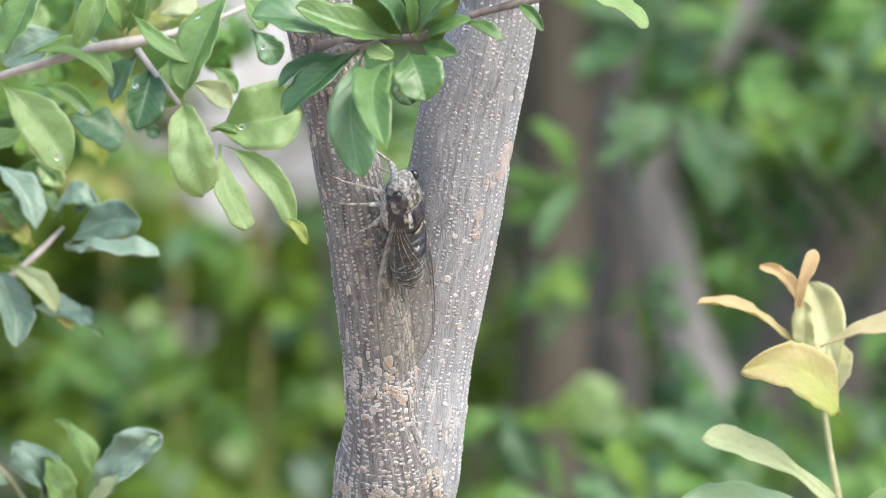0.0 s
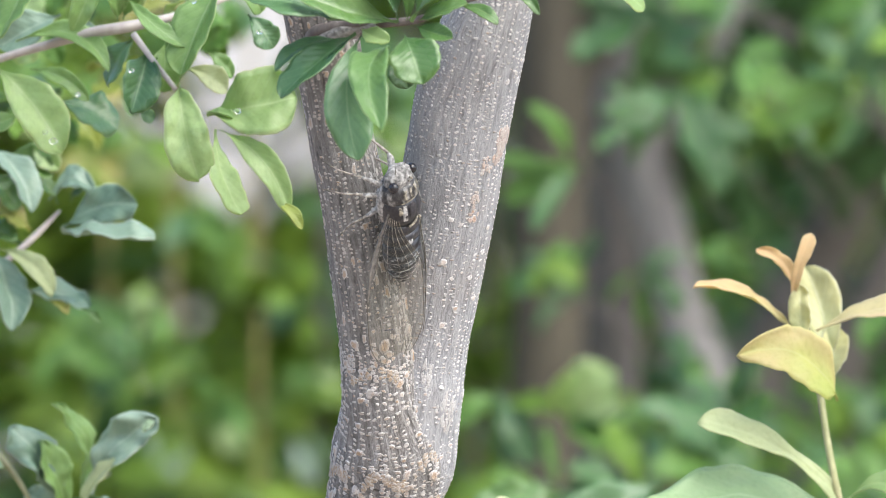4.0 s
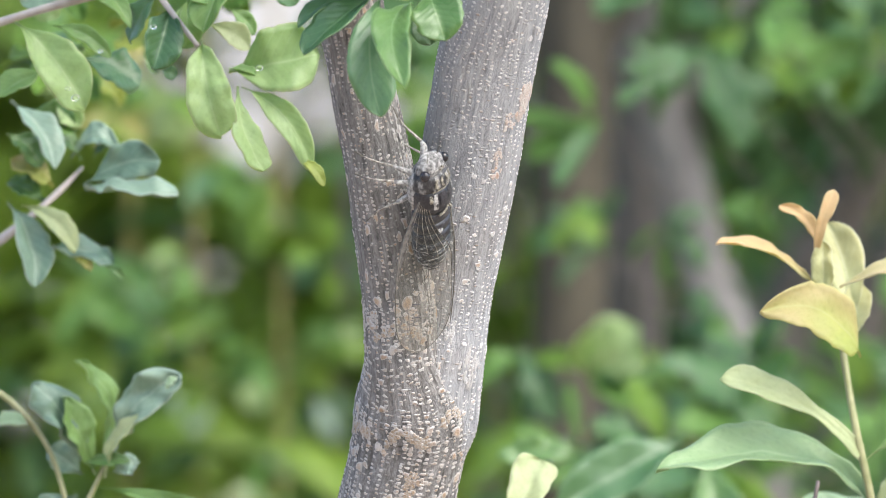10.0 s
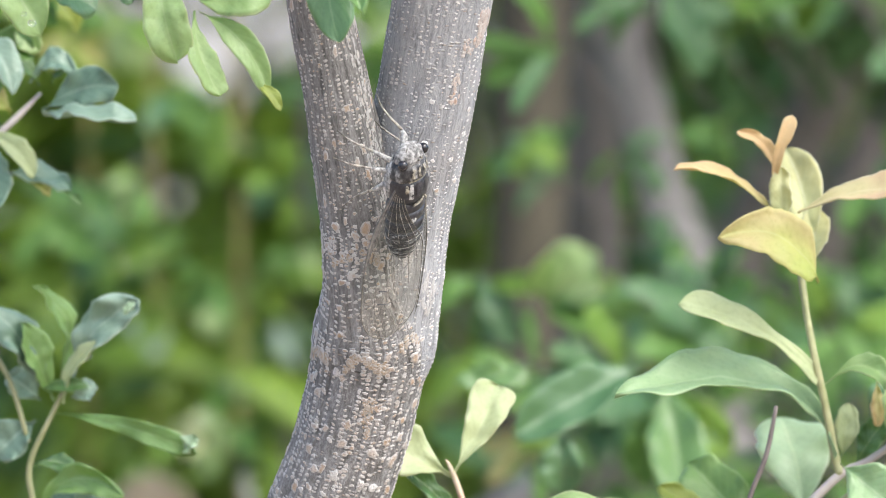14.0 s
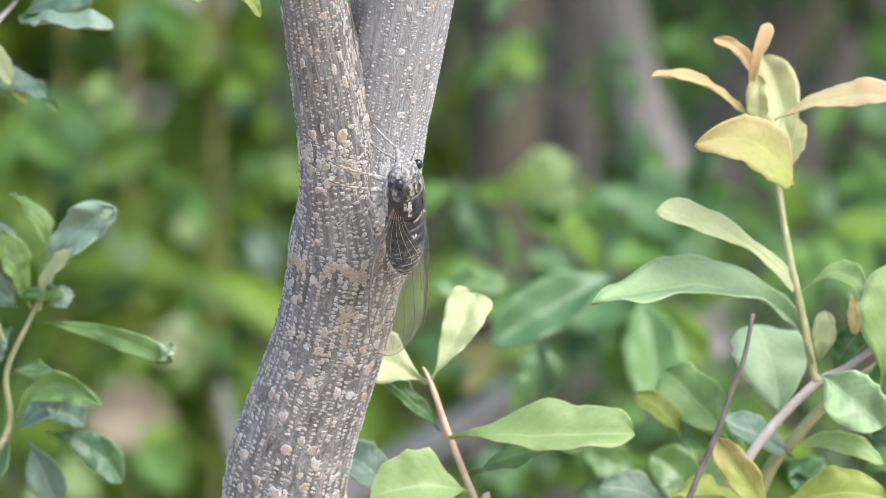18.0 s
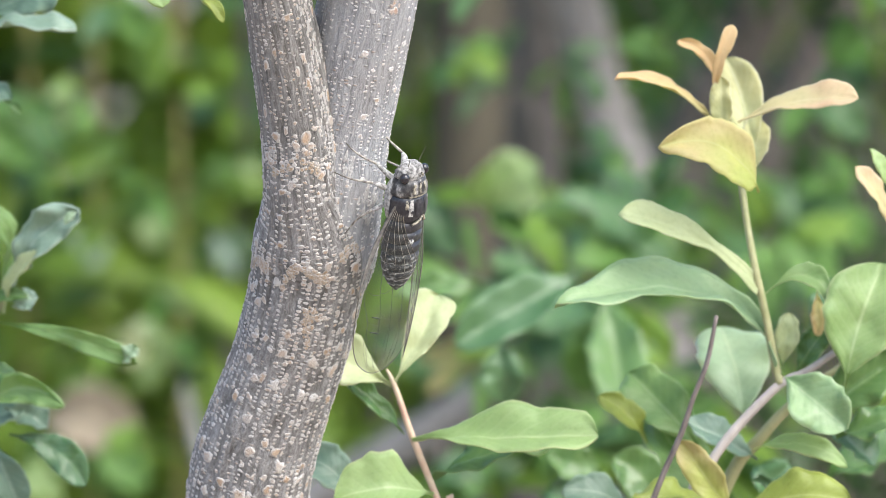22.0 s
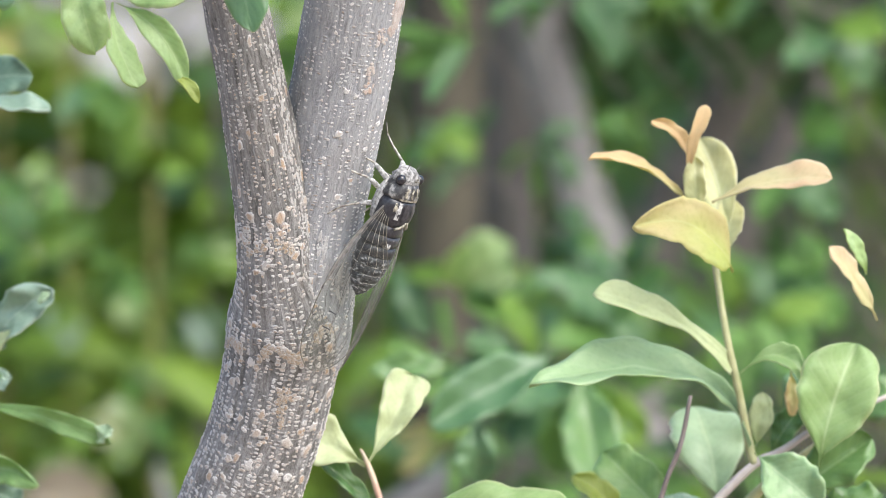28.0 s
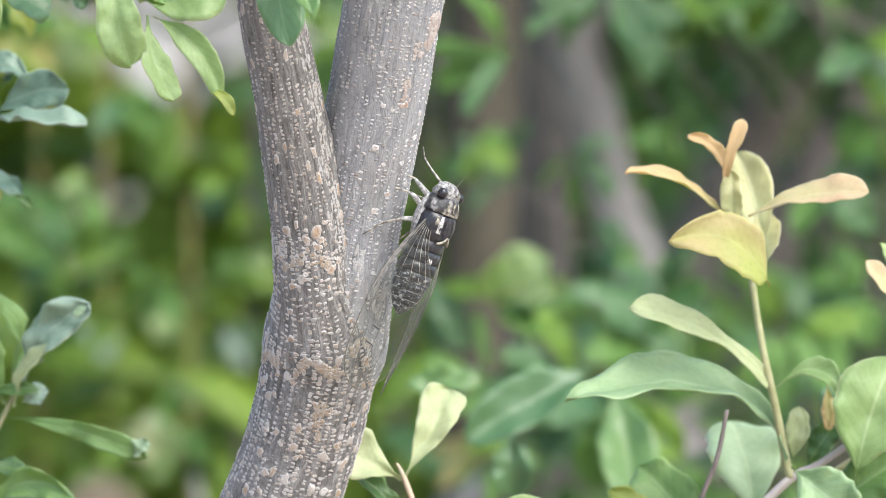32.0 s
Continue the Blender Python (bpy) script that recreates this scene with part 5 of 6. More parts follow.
far_shrub("tall_hedge", (0.0, 2.6, 0), [((-0.6, 2.1, 0.7), (0.6, 2.9, 1.30), 4600, (0.06, 0.1), HEDGE, 8), ((0.015, 2.1, 1.33), (0.6, 2.9, 1.8), 2250, (0.06, 0.1), HEDGE, 9), ((-0.6, 2.1, 1.33), (-0.19, 2.9, 1.8), 1800, (0.06, 0.1), HEDGE, 10), ((-0.6, 2.15, 0.06), (0.6, 2.85, 0.7), 2600, (0.06, 0.1), HEDGE, 64)], "tall dense green hedge behind the shrubs")


def sprigs(table, seed, back=1.0, others=()):
    """Each row becomes a small spray: the leaf itself and shorter ones that spring from the same place, set further back at the same bearing."""
    rnd = random.Random(seed)
    others = others or (MOSS, FAR_DARK, FAR_GREEN)
    distant = {GREEN: FAR_GREEN, DARK: FAR_DARK}
    eye = Vector(EYE)
    out = []
    for base, tip, width, material, opt in table:
        b = eye + (Vector(base) - eye) * back
        v = (Vector(tip) - Vector(base)) * back
        width *= back
        material = distant.get(material, material)
        out.append((tuple(b), tuple(b + v * 0.9), width * 0.85, material, opt))
        for turn in (-48, 38, 85):
            w = Matrix.Rotation(radians(turn + rnd.uniform(-18, 18)), 3, "Y") @ v * rnd.uniform(0.5, 0.8)
            start = b + v * rnd.uniform(0.0, 0.25)
            out.append((tuple(start), tuple(start + w + Vector((0, rnd.uniform(-0.02, 0.02), 0))), width * rnd.uniform(0.45, 0.7), rnd.choice((material, *others)), {}))
    return out


def spray_twigs(parent, table, back, knots, seed):
    """A thin twig from the main stem to each far spray."""
    rnd = random.Random(seed)
    eye = Vector(EYE)
    for base, *_ in table:
        b = eye + (Vector(base) - eye) * back
        root = min((Vector(k) for k in knots), key=lambda k: abs(k.z - b.z + 0.15))
        mid = root.lerp(b, 0.6) + Vector((0, rnd.uniform(0.02, 0.08), rnd.uniform(-0.03, 0.0)))
        v, f = tube([(*root, 0.0005), (*root.lerp(mid, 0.5), 0.0005), (*mid, 0.0004), (*b, 0.0003)], 6, 4)
        piece("twig", mesh_of("twig", v, f, STEM_BROWN), parent)


leaves(bough, sprigs(CANOPY, 21), GREEN)

backing = thing("leaf_thicket", (0.3, 0.7, 0), "leafy stems in the middle distance behind the tree", "shrub")
stalk = stem_part("stem", [(0.3, 0.7, 0, 0.006), (0.3, 0.68, 0.6, 0.003), (0.3, 0.66, 1.1, 0.002), (0.26, 0.66, 1.3, 0.0015), (0.2, 0.66, 1.42, 0.001)], STEM_BROWN, backing)
THICKET = [
    ((0.0506, 0.52, 1.2914), (0.0638, 0.52, 1.2782), 0.0088, DARK, {}),
    ((0.0755, 0.52, 1.2533), (0.0609, 0.52, 1.2416), 0.0094, MOSS, {}),
    ((0.0695, 0.56, 1.2673), (0.0591, 0.56, 1.2584), 0.0081, DARK, {}),
    ((0.0263, 0.56, 1.2942), (0.0382, 0.56, 1.2852), 0.0075, MOSS, {}),
    ((0.0557, 0.442, 1.3564), (0.0303, 0.435, 1.3422), 0.0104, DARK, {"wide": 0.5}),
    ((0.036, 0.442, 1.317), (0.0135, 0.435, 1.3071), 0.0090, GREEN, {"wide": 0.5}),
    ((0.0501, 0.442, 1.3297), (0.0373, 0.435, 1.3198), 0.0048, DARK, {}),
    ((0.0584, 0.462, 1.3385), (0.0714, 0.448, 1.3065), 0.0142, DARK, {"wide": 0.55}),
    ((0.0781, 0.476, 1.3588), (0.0545, 0.476, 1.3467), 0.0120, DARK, {"wide": 0.5}),
    ((0.0916, 0.489, 1.3549), (0.1118, 0.489, 1.3419), 0.0130, DARK, {}),
    ((0.0887, 0.489, 1.3362), (0.1003, 0.489, 1.316), 0.0130, DARK, {}),
    ((0.0787, 0.489, 1.3347), (0.0686, 0.489, 1.316), 0.0115, DARK, {}),
    ((0.0422, 0.612, 1.2818), (0.0147, 0.612, 1.2849), 0.0083, DARK, {"side": 0.1}),
    ((0.0803, 0.476, 1.2887), (0.0631, 0.476, 1.2958), 0.0092, GREEN, {}),
    ((0.0316, 0.428, 1.252), (0.0447, 0.421, 1.2674), 0.0167, LIGHT, {"wide": 0.55}),
    ((0.0135, 0.442, 1.2615), (0.0247, 0.435, 1.2399), 0.0093, DARK, {}),
    ((0.0713, 0.408, 1.2407), (0.0449, 0.401, 1.2595), 0.0132, DARK, {}),
    ((0.0762, 0.428, 1.2527), (0.0581, 0.428, 1.2638), 0.0098, DARK, {}),
    ((0.0537, 0.374, 1.2404), (0.0224, 0.367, 1.2231), 0.0106, DARK, {"side": 0.1}),
    ((0.0308, 0.38, 1.2372), (0.009, 0.374, 1.2353), 0.0060, DARK, {}),
    ((0.0541, 0.34, 1.2355), (0.0645, 0.333, 1.2072), 0.0160, DARK, {}),
    ((0.034, 0.408, 1.2227), (0.0361, 0.408, 1.2055), 0.0105, DARK, {}),
    ((0.034, 0.408, 1.2207), (0.014, 0.408, 1.2082), 0.0064, YELLOW, {}),
    ((0.0509, 0.421, 1.2278), (0.0384, 0.421, 1.2139), 0.0083, DARK, {}),
    ((0.0471, 0.38, 1.2035), (0.0607, 0.38, 1.1885), 0.0109, GREEN, {}),
    ((0.0158, 0.38, 1.1926), (0.0308, 0.38, 1.1844), 0.0109, DARK, {}),
    ((0.0296, 0.394, 1.1973), (0.0461, 0.394, 1.1876), 0.0110, DARK, {}),
    ((0.1233, 0.489, 1.3203), (0.1377, 0.489, 1.303), 0.0144, DARK, {}),
    ((0.1118, 0.489, 1.2829), (0.132, 0.489, 1.2713), 0.0115, DARK, {}),
    ((0.1262, 0.489, 1.2569), (0.1118, 0.489, 1.2454), 0.0130, DARK, {}),
    ((0.132, 0.489, 1.2987), (0.1176, 0.489, 1.2886), 0.0101, GREEN, {}),
]
_fill = random.Random(77)
for low_x, high_x, low_z, high_z, count in ((0.02, 0.12, 1.335, 1.38, 14), (0.045, 0.135, 1.19, 1.262, 18)):
    for _ in range(count):
        x, z, turn = _fill.uniform(low_x, high_x), _fill.uniform(low_z, high_z), _fill.uniform(0.2, 2.9)
        y, run = _fill.uniform(0.42, 0.62), _fill.uniform(0.018, 0.03)
        THICKET.append(((x, y, z), (x + run * math.cos(turn), y - 0.008, z - run * math.sin(turn)), run * 0.42, _fill.choice((GREEN, DARK, DARK, MOSS, GREEN)), {}))
spray_twigs(stalk, THICKET, 1.06, ((0.3, 0.68, 0.6), (0.3, 0.66, 1.1), (0.26, 0.66, 1.3)), 5)
leaves(stalk, sprigs(THICKET, 3, 1.06, (MOSS, FAR_DARK, FAR_GREEN, FAR_GREEN)), GREEN)
dim = thing("leaf_thicket", (-0.3, 0.45, 0), "leafy stems in the middle distance beside the tree", "shrub")
stalk = stem_part("stem", [(-0.3, 0.75, 0, 0.006), (-0.27, 0.42, 0.6, 0.005), (-0.2, 0.4, 1.1, 0.004), (-0.15, 0.4, 1.3, 0.003), (-0.12, 0.4, 1.4, 0.0015)], STEM_BROWN, dim)
DIM = [
    ((-0.104, 0.63, 1.2755), (-0.0909, 0.63, 1.2593), 0.0108, GREEN, {}),
    ((-0.0824, 0.63, 1.2616), (-0.0963, 0.63, 1.2539), 0.0093, DARK, {}),
    ((-0.0564, 0.7, 1.2555), (-0.066, 0.7, 1.2428), 0.0096, GREEN, {}),
    ((-0.036, 0.72, 1.2809), (-0.0505, 0.72, 1.2712), 0.0096, DARK, {}),
    ((-0.0778, 0.72, 1.2809), (-0.0875, 0.72, 1.268), 0.0080, LIGHT, {}),
    ((-0.0956, 0.8, 1.1852), (-0.062, 0.79, 1.1774), 0.0199, TAN_LEAF, {"label": "dry tan leaf"}),
    ((-0.0707, 0.7, 1.2125), (-0.0596, 0.7, 1.2046), 0.0096, PALE, {}),
    ((-0.0516, 0.7, 1.2141), (-0.0612, 0.7, 1.195), 0.0112, LIGHT, {}),
    ((-0.0747, 0.63, 1.1829), (-0.0562, 0.63, 1.1737), 0.0123, GREEN, {}),
    ((-0.0963, 0.63, 1.1767), (-0.0808, 0.63, 1.169), 0.0093, LIGHT, {}),
    ((-0.0839, 0.63, 1.3295), (-0.0747, 0.63, 1.3094), 0.0108, LIGHT, {}),
    ((-0.0717, 0.68, 1.3065), (-0.0575, 0.68, 1.2938), 0.0111, GREEN, {}),
    ((-0.0963, 0.63, 1.3218), (-0.0839, 0.63, 1.3125), 0.0093, YELLOW, {}),
    ((-0.1078, 0.5, 1.3349), (-0.0976, 0.5, 1.3233), 0.0087, LIGHT, {}),
    ((-0.0981, 0.48, 1.3604), (-0.1038, 0.48, 1.3475), 0.0086, LIGHT, {}),
    ((-0.0651, 0.48, 1.3546), (-0.0737, 0.48, 1.3417), 0.0086, GREEN, {}),
    ((-0.0875, 0.5, 1.3624), (-0.0759, 0.5, 1.3552), 0.0087, YELLOW, {}),
    ((-0.0503, 0.52, 1.3601), (-0.0562, 0.52, 1.347), 0.0088, GREEN, {}),
    ((-0.0918, 0.5, 1.3422), (-0.0803, 0.5, 1.332), 0.0087, YELLOW, {}),
    ((-0.1107, 0.5, 1.3451), (-0.1005, 0.5, 1.3349), 0.0087, GREEN, {}),
    ((-0.0144, 0.62, 1.3324), (-0.0083, 0.62, 1.3186), 0.0107, LIGHT, {}),
    ((-0.0068, 0.64, 1.3172), (-0.0161, 0.64, 1.3064), 0.0093, GREEN, {}),
    ((-0.0131, 0.66, 1.3095), (-0.0225, 0.66, 1.2955), 0.0094, LIGHT, {}),
    ((-0.0038, 0.66, 1.3408), (-0.0131, 0.66, 1.3299), 0.0094, GREEN, {}),
    ((-0.1038, 0.76, 1.274), (-0.094, 0.76, 1.2592), 0.0115, DARK, {}),
    ((-0.0673, 0.8, 1.2469), (-0.0573, 0.8, 1.2335), 0.0100, LIGHT, {}),
    ((-0.044, 0.8, 1.2402), (-0.034, 0.8, 1.2252), 0.0100, SHEEN, {}),
    ((-0.0865, 0.78, 1.2407), (-0.075, 0.78, 1.2275), 0.0116, SHEEN, {}),
    ((-0.0373, 0.8, 1.2602), (-0.029, 0.8, 1.2469), 0.0083, LIGHT, {}),
    ((-0.0601, 0.78, 1.2242), (-0.0486, 0.78, 1.2126), 0.0099, LIGHT, {}),
]
leaves(stalk, sprigs(DIM, 9, 1.04), GREEN)


# ---- the cicada ----
BODY = plain("mottled_shell", [(0.42, (0.016, 0.015, 0.017)), (0.52, (0.07, 0.067, 0.064)), (0.63, (0.33, 0.315, 0.3))], 760, 0.5, (1, 1, 0.7), 0.4, 0.0003)
SHELL = plain("black_shell", [(0.4, (0.012, 0.012, 0.016)), (0.64, (0.035, 0.034, 0.04)), (0.8, (0.2, 0.19, 0.185))], 1400, 0.32, (1, 1, 1), 0.3, 0.0002)
HEAD_SHELL = plain("grey_head_shell", [(0.38, (0.07, 0.067, 0.064)), (0.5, (0.19, 0.182, 0.175)), (0.66, (0.36, 0.348, 0.335))], 1300, 0.75, (1, 1, 1), 0.6, 0.0003)
FUZZ = plain("grey_fuzz", [(0.36, (0.15, 0.144, 0.138)), (0.6, (0.42, 0.408, 0.392))], 1600, 0.85, (1, 1, 1), 0.6, 0.0003)
DUST = plain("dusty_shell", [(0.44, (0.012, 0.012, 0.016)), (0.55, (0.05, 0.052, 0.06)), (0.66, (0.34, 0.345, 0.36))], 1000, 0.45, (1, 1, 1.5), 0.4, 0.0003)
BAND = plain("pale_band", [(0.42, (0.03, 0.03, 0.032)), (0.58, (0.4, 0.395, 0.39))], 1300, 0.6)
CREAM = plain("cream_marking", [(0.4, (0.08, 0.07, 0.055)), (0.62, (0.36, 0.33, 0.26))], 1300, 0.6)
LEG = plain("leg_shell", [(0.4, (0.12, 0.1, 0.085)), (0.55, (0.36, 0.33, 0.28)), (0.7, (0.5, 0.47, 0.4))], 900, 0.5)
EYE_SHELL = plain("eye_shell", [(0.3, (0.008, 0.008, 0.01)), (0.7, (0.02, 0.018, 0.022))], 400, 0.15)
VEIN = plain("wing_vein", [(0.35, (0.05, 0.045, 0.035)), (0.7, (0.2, 0.18, 0.14))], 700, 0.5)

EDGE = plain("wing_edge", [(0.35, (0.06, 0.055, 0.05)), (0.7, (0.2, 0.187, 0.165))], 700, 0.5)
COSTAL = plain("costal_cell", [(0.35, (0.05, 0.046, 0.043)), (0.65, (0.17, 0.16, 0.15))], 900, 0.6)
FINE_VEIN = plain("fine_vein", [(0.35, (0.03, 0.027, 0.023)), (0.7, (0.16, 0.148, 0.125))], 700, 0.5)


def wing_film():
    m, t, b = nodes_of("wing_film")
    clear = t.nodes.new("ShaderNodeBsdfTransparent")
    clear.inputs["Color"].default_value = (0.96, 0.965, 0.95, 1)
    haze = t.nodes.new("ShaderNodeBsdfDiffuse")
    haze.inputs["Color"].default_value = (0.2, 0.21, 0.18, 1)
    veil = t.nodes.new("ShaderNodeMixShader")
    veil.inputs[0].default_value = 0.026
    t.links.new(clear.outputs[0], veil.inputs[1])
    t.links.new(haze.outputs[0], veil.inputs[2])
    shine = add(t, "ShaderNodeBsdfGlossy", Roughness=0.28)
    fres = add(t, "ShaderNodeFresnel", IOR=1.45)
    mix = t.nodes.new("ShaderNodeMixShader")
    t.links.new(calc(t, "ADD", calc(t, "MULTIPLY", fres.outputs[0], 0.16), 0.004), mix.inputs[0])
    t.links.new(veil.outputs[0], mix.inputs[1])
    t.links.new(shine.outputs[0], mix.inputs[2])
    t.links.new(mix.outputs[0], t.nodes["Material Output"].inputs["Surface"])
    return m


FILM = wing_film()
MM = 0.001
GIRTH = 1.14


def loft(rings, segs=24, rough=0.0):
    """A closed body through rings of z, half width, half depth, y centre, in millimetres."""
    verts, faces = [], []
    for k, (z, a, b, c) in enumerate(rings):
        for j in range(segs):
            w = 6.28319 * j / segs
            n = 1 + rough * noise.noise(Vector((math.cos(w) * 3, math.sin(w) * 3, z * 1.3)))
            verts.append((a * GIRTH * n * math.cos(w) * MM, (c + b * n * math.sin(w)) * MM, z * MM))
    for k in range(len(rings) - 1):
        for j in range(segs):
            i = (j + 1) % segs
            faces.append((k * segs + j, k * segs + i, (k + 1) * segs + i, (k + 1) * segs + j))
    faces.append(tuple(range(segs))[::-1])
    faces.append(tuple(range((len(rings) - 1) * segs, len(rings) * segs)))
    return verts, faces


def ball(c, r, squash=(1, 1, 1), n=12):
    verts, faces = [], []
    for k in range(1, n):
        p = math.pi * k / n
        for j in range(2 * n):
            w = math.pi * j / n
            verts.append(tuple((c[i] + r * squash[i] * q) * MM for i, q in enumerate((math.sin(p) * math.cos(w), math.sin(p) * math.sin(w), math.cos(p)))))
    m = 2 * n
    for k in range(n - 2):
        for j in range(m):
            i = (j + 1) % m
            faces.append((k * m + j, (k + 1) * m + j, (k + 1) * m + i, k * m + i))
    faces.append(tuple(range(m)))
    faces.append(tuple(range((n - 2) * m, (n - 1) * m))[::-1])
    return verts, faces


def rod(points, segs=7, step=3):
    return tube([(x * MM, y * MM, z * MM, r * MM) for x, y, z, r in points], segs, step)


cicada = thing("cicada", (0, 0, 0), "grey-black mottled cicada with clear veined wings on the bark", "insect")


def bug(name, geo, material, parent=None, label=""):
    ob = new(name, mesh_of(name, geo[0], geo[1], material))
    ob.parent = parent or cicada
    return tagged(ob, label)


def dorsal_patch(outline, body, lift=0.12, n=6):
    """A marking that lies on a lofted body's back: outline rows of z, x from, x to."""
    verts, faces = [], []
    for z, x0, x1 in outline:
        a = np.interp(z, [r[0] for r in body], [r[1] for r in body]) * GIRTH + lift
        b = np.interp(z, [r[0] for r in body], [r[2] for r in body]) + lift
        c = np.interp(z, [r[0] for r in body], [r[3] for r in body])
        for j in range(n + 1):
            x = x0 + (x1 - x0) * j / n
            verts.append((x * MM, (c - b * math.sqrt(max(0.02, 1 - (x / a) ** 2))) * MM, z * MM))
    for k in range(len(outline) - 1):
        for j in range(n):
            faces.append((k * (n + 1) + j, k * (n + 1) + j + 1, (k + 1) * (n + 1) + j + 1, (k + 1) * (n + 1) + j))
    m = len(verts)
    verts += [(x, y + 0.0002, z) for x, y, z in verts]
    faces += [tuple(m + i for i in q[::-1]) for q in faces]
    return verts, faces


def build_cicada():
    up = lambda rows: sorted(rows, key=lambda r: r[0])
    head = up([(8.9, 0.7, 0.6, 0.3), (8.65, 1.6, 1.2, 0.2), (8.2, 2.3, 1.7, 0.2), (7.6, 2.8, 2.1, 0.1), (6.9, 3.05, 2.4, 0.1), (6.2, 3.05, 2.5, 0.1), (5.4, 2.8, 2.5, 0.1)])
    h = bug("head", loft(head, 40, 0.14), HEAD_SHELL, None, "grey mottled head")
    bug("face", joined(ball((0, 0.8, 7.9), 1.3, (1.0, 0.9, 0.8)), ball((-1.4, -0.3, 8.0), 0.6), ball((1.4, -0.3, 8.0), 0.6)), FUZZ, h, "pale grey hairy face")
    for x in (-3.5, 3.5):
        bug("eye", ball((x, -0.9, 6.6), 1.0, (1, 1, 1.05)), EYE_SHELL, h, "bulging glossy black eye")
        bug("antenna", rod([(x * 0.5, -0.4, 8.2, 0.1), (x * 0.62, -0.8, 9.8, 0.06), (x * 0.8, -1.2, 11.6, 0.03)], 5), VEIN, h)
    bug("ocelli", joined(*[ball((x, -2.55, z), 0.22, n=6) for x, z in ((-0.5, 6.9), (0.5, 6.9), (0, 7.4))]), CREAM, h)
    pro = up([(6.0, 3.0, 2.7, 0.1), (5.2, 3.5, 3.1, 0.1), (4.2, 3.7, 3.3, 0.1), (3.2, 4.0, 3.4, 0.1), (2.8, 3.9, 3.3, 0.1)])
    p = bug("pronotum", loft(pro, 28, 0.06), BODY, None, "mottled collar behind the head")
    bug("marking", dorsal_patch([(2.9, -3.3, 3.3), (3.3, -3.4, 3.4)], pro, 0.14, 14), CREAM, p)
    for s in (-1, 1):
        bug("marking", dorsal_patch([(3.5, s * 0.4, s * 1.0), (4.5, s * 0.7, s * 1.3), (5.6, s * 0.3, s * 0.8)], pro, 0.14), CREAM, p)
        bug("marking", dorsal_patch([(3.6, s * 2.0, s * 2.9), (4.6, s * 2.1, s * 2.6), (5.4, s * 1.6, s * 2.2)], pro, 0.14), CREAM, p)
    meso = up([(3.0, 3.7, 3.1, 0.1), (1.5, 3.9, 3.6, 0.0), (0.0, 3.8, 3.8, 0.0), (-1.8, 3.5, 3.6, 0.1), (-3.2, 3.2, 3.1, 0.3)])
    me = bug("mesonotum", loft(meso, 28, 0.05), SHELL, None, "glossy black back with pale markings")
    for s in (-1, 1):
        bug("marking", dorsal_patch([(-1.6, s * 0.9, s * 1.3), (-0.8, s * 0.35, s * 1.9), (0.8, s * 0.3, s * 2.1), (2.4, s * 0.4, s * 1.9)], meso, 0.14), SHELL, me, "black patch")
        bug("marking", dorsal_patch([(-1.0, s * 2.5, s * 3.2), (1.0, s * 2.6, s * 3.3), (2.4, s * 2.4, s * 3.0)], meso, 0.14), FUZZ, me, "grey fuzzy patch")
        bug("marking", rod([(s * 0.2, -3.75, -1.2, 0.2), (s * 1.0, -3.6, -2.2, 0.28), (s * 2.2, -2.9, -2.9, 0.25)]), CREAM, me)
        bug("hinge", ball((s * 3.3, -1.8, 1.2), 0.7, (0.7, 1, 1.6), 8), CREAM, me)
    bug("breast", loft([(-2.6, 2.9, 1.8, 1.8), (0.0, 3.55, 2.5, 1.8), (3.0, 3.6, 2.5, 1.7), (5.5, 2.9, 2.0, 1.3)], 24, 0.1), FUZZ, None, "pale grey hairy underside")
    rings = [(-2.4, 3.5, 3.1), (-4.8, 3.8, 3.4), (-7.1, 3.85, 3.4), (-9.4, 3.85, 3.4), (-11.4, 3.75, 3.3), (-13.3, 3.4, 3.0), (-15.0, 2.85, 2.5), (-16.6, 1.9, 1.7), (-18.2, 0.4, 0.4)]
    ab = bug("abdomen", loft([(-18.0, 0.3, 0.3, 0.6), (-16.2, 1.2, 1.1, 0.5), (-13, 2.6, 2.3, 0.4), (-6, 3.4, 2.9, 0.2), (-2.0, 3.1, 2.7, 0.2)], 24), SHELL, None, "black banded abdomen")
    for k in range(len(rings) - 1):
        (z0, a0, b0), (z1, a1, b1) = rings[k], rings[k + 1]
        seg = [(z1 + 0.05, a1 * 0.97, b1 * 0.97, 0.3), (z1 + 0.25, a1 * 1.02, b1 * 1.02, 0.3), ((z0 + z1) / 2, (a0 + a1) / 2 * 1.02, (b0 + b1) / 2 * 1.02, 0.25), (z0 - 0.05, a0 * 0.97, b0 * 0.97, 0.2)]
        bug("abdomen_segment", loft(seg, 26, 0.02), (SHELL if k < 3 else DUST), ab)
        if 2 < k < 7:
            bug("band", loft([(z1 - 0.02, a1 * 1.0, b1 * 1.0, 0.3), (z1 + 0.06, a1 * 1.03, b1 * 1.03, 0.3), (z1 + 0.14, a1 * 1.025, b1 * 1.025, 0.3)], 26), BAND, ab, "thin pale band")
    bug("pale_spot", ball((-1.4, -2.6, -6.6), 1.0, (1.0, 0.5, 0.9), 8), BAND, ab, "pale dusty spot")
    # wings: u runs from the hinge to the tip, v from the outer edge to the inner edge
    for s in (-1, 1):
        build_wing(s)
    for s in (-1, 1):
        legs(s)


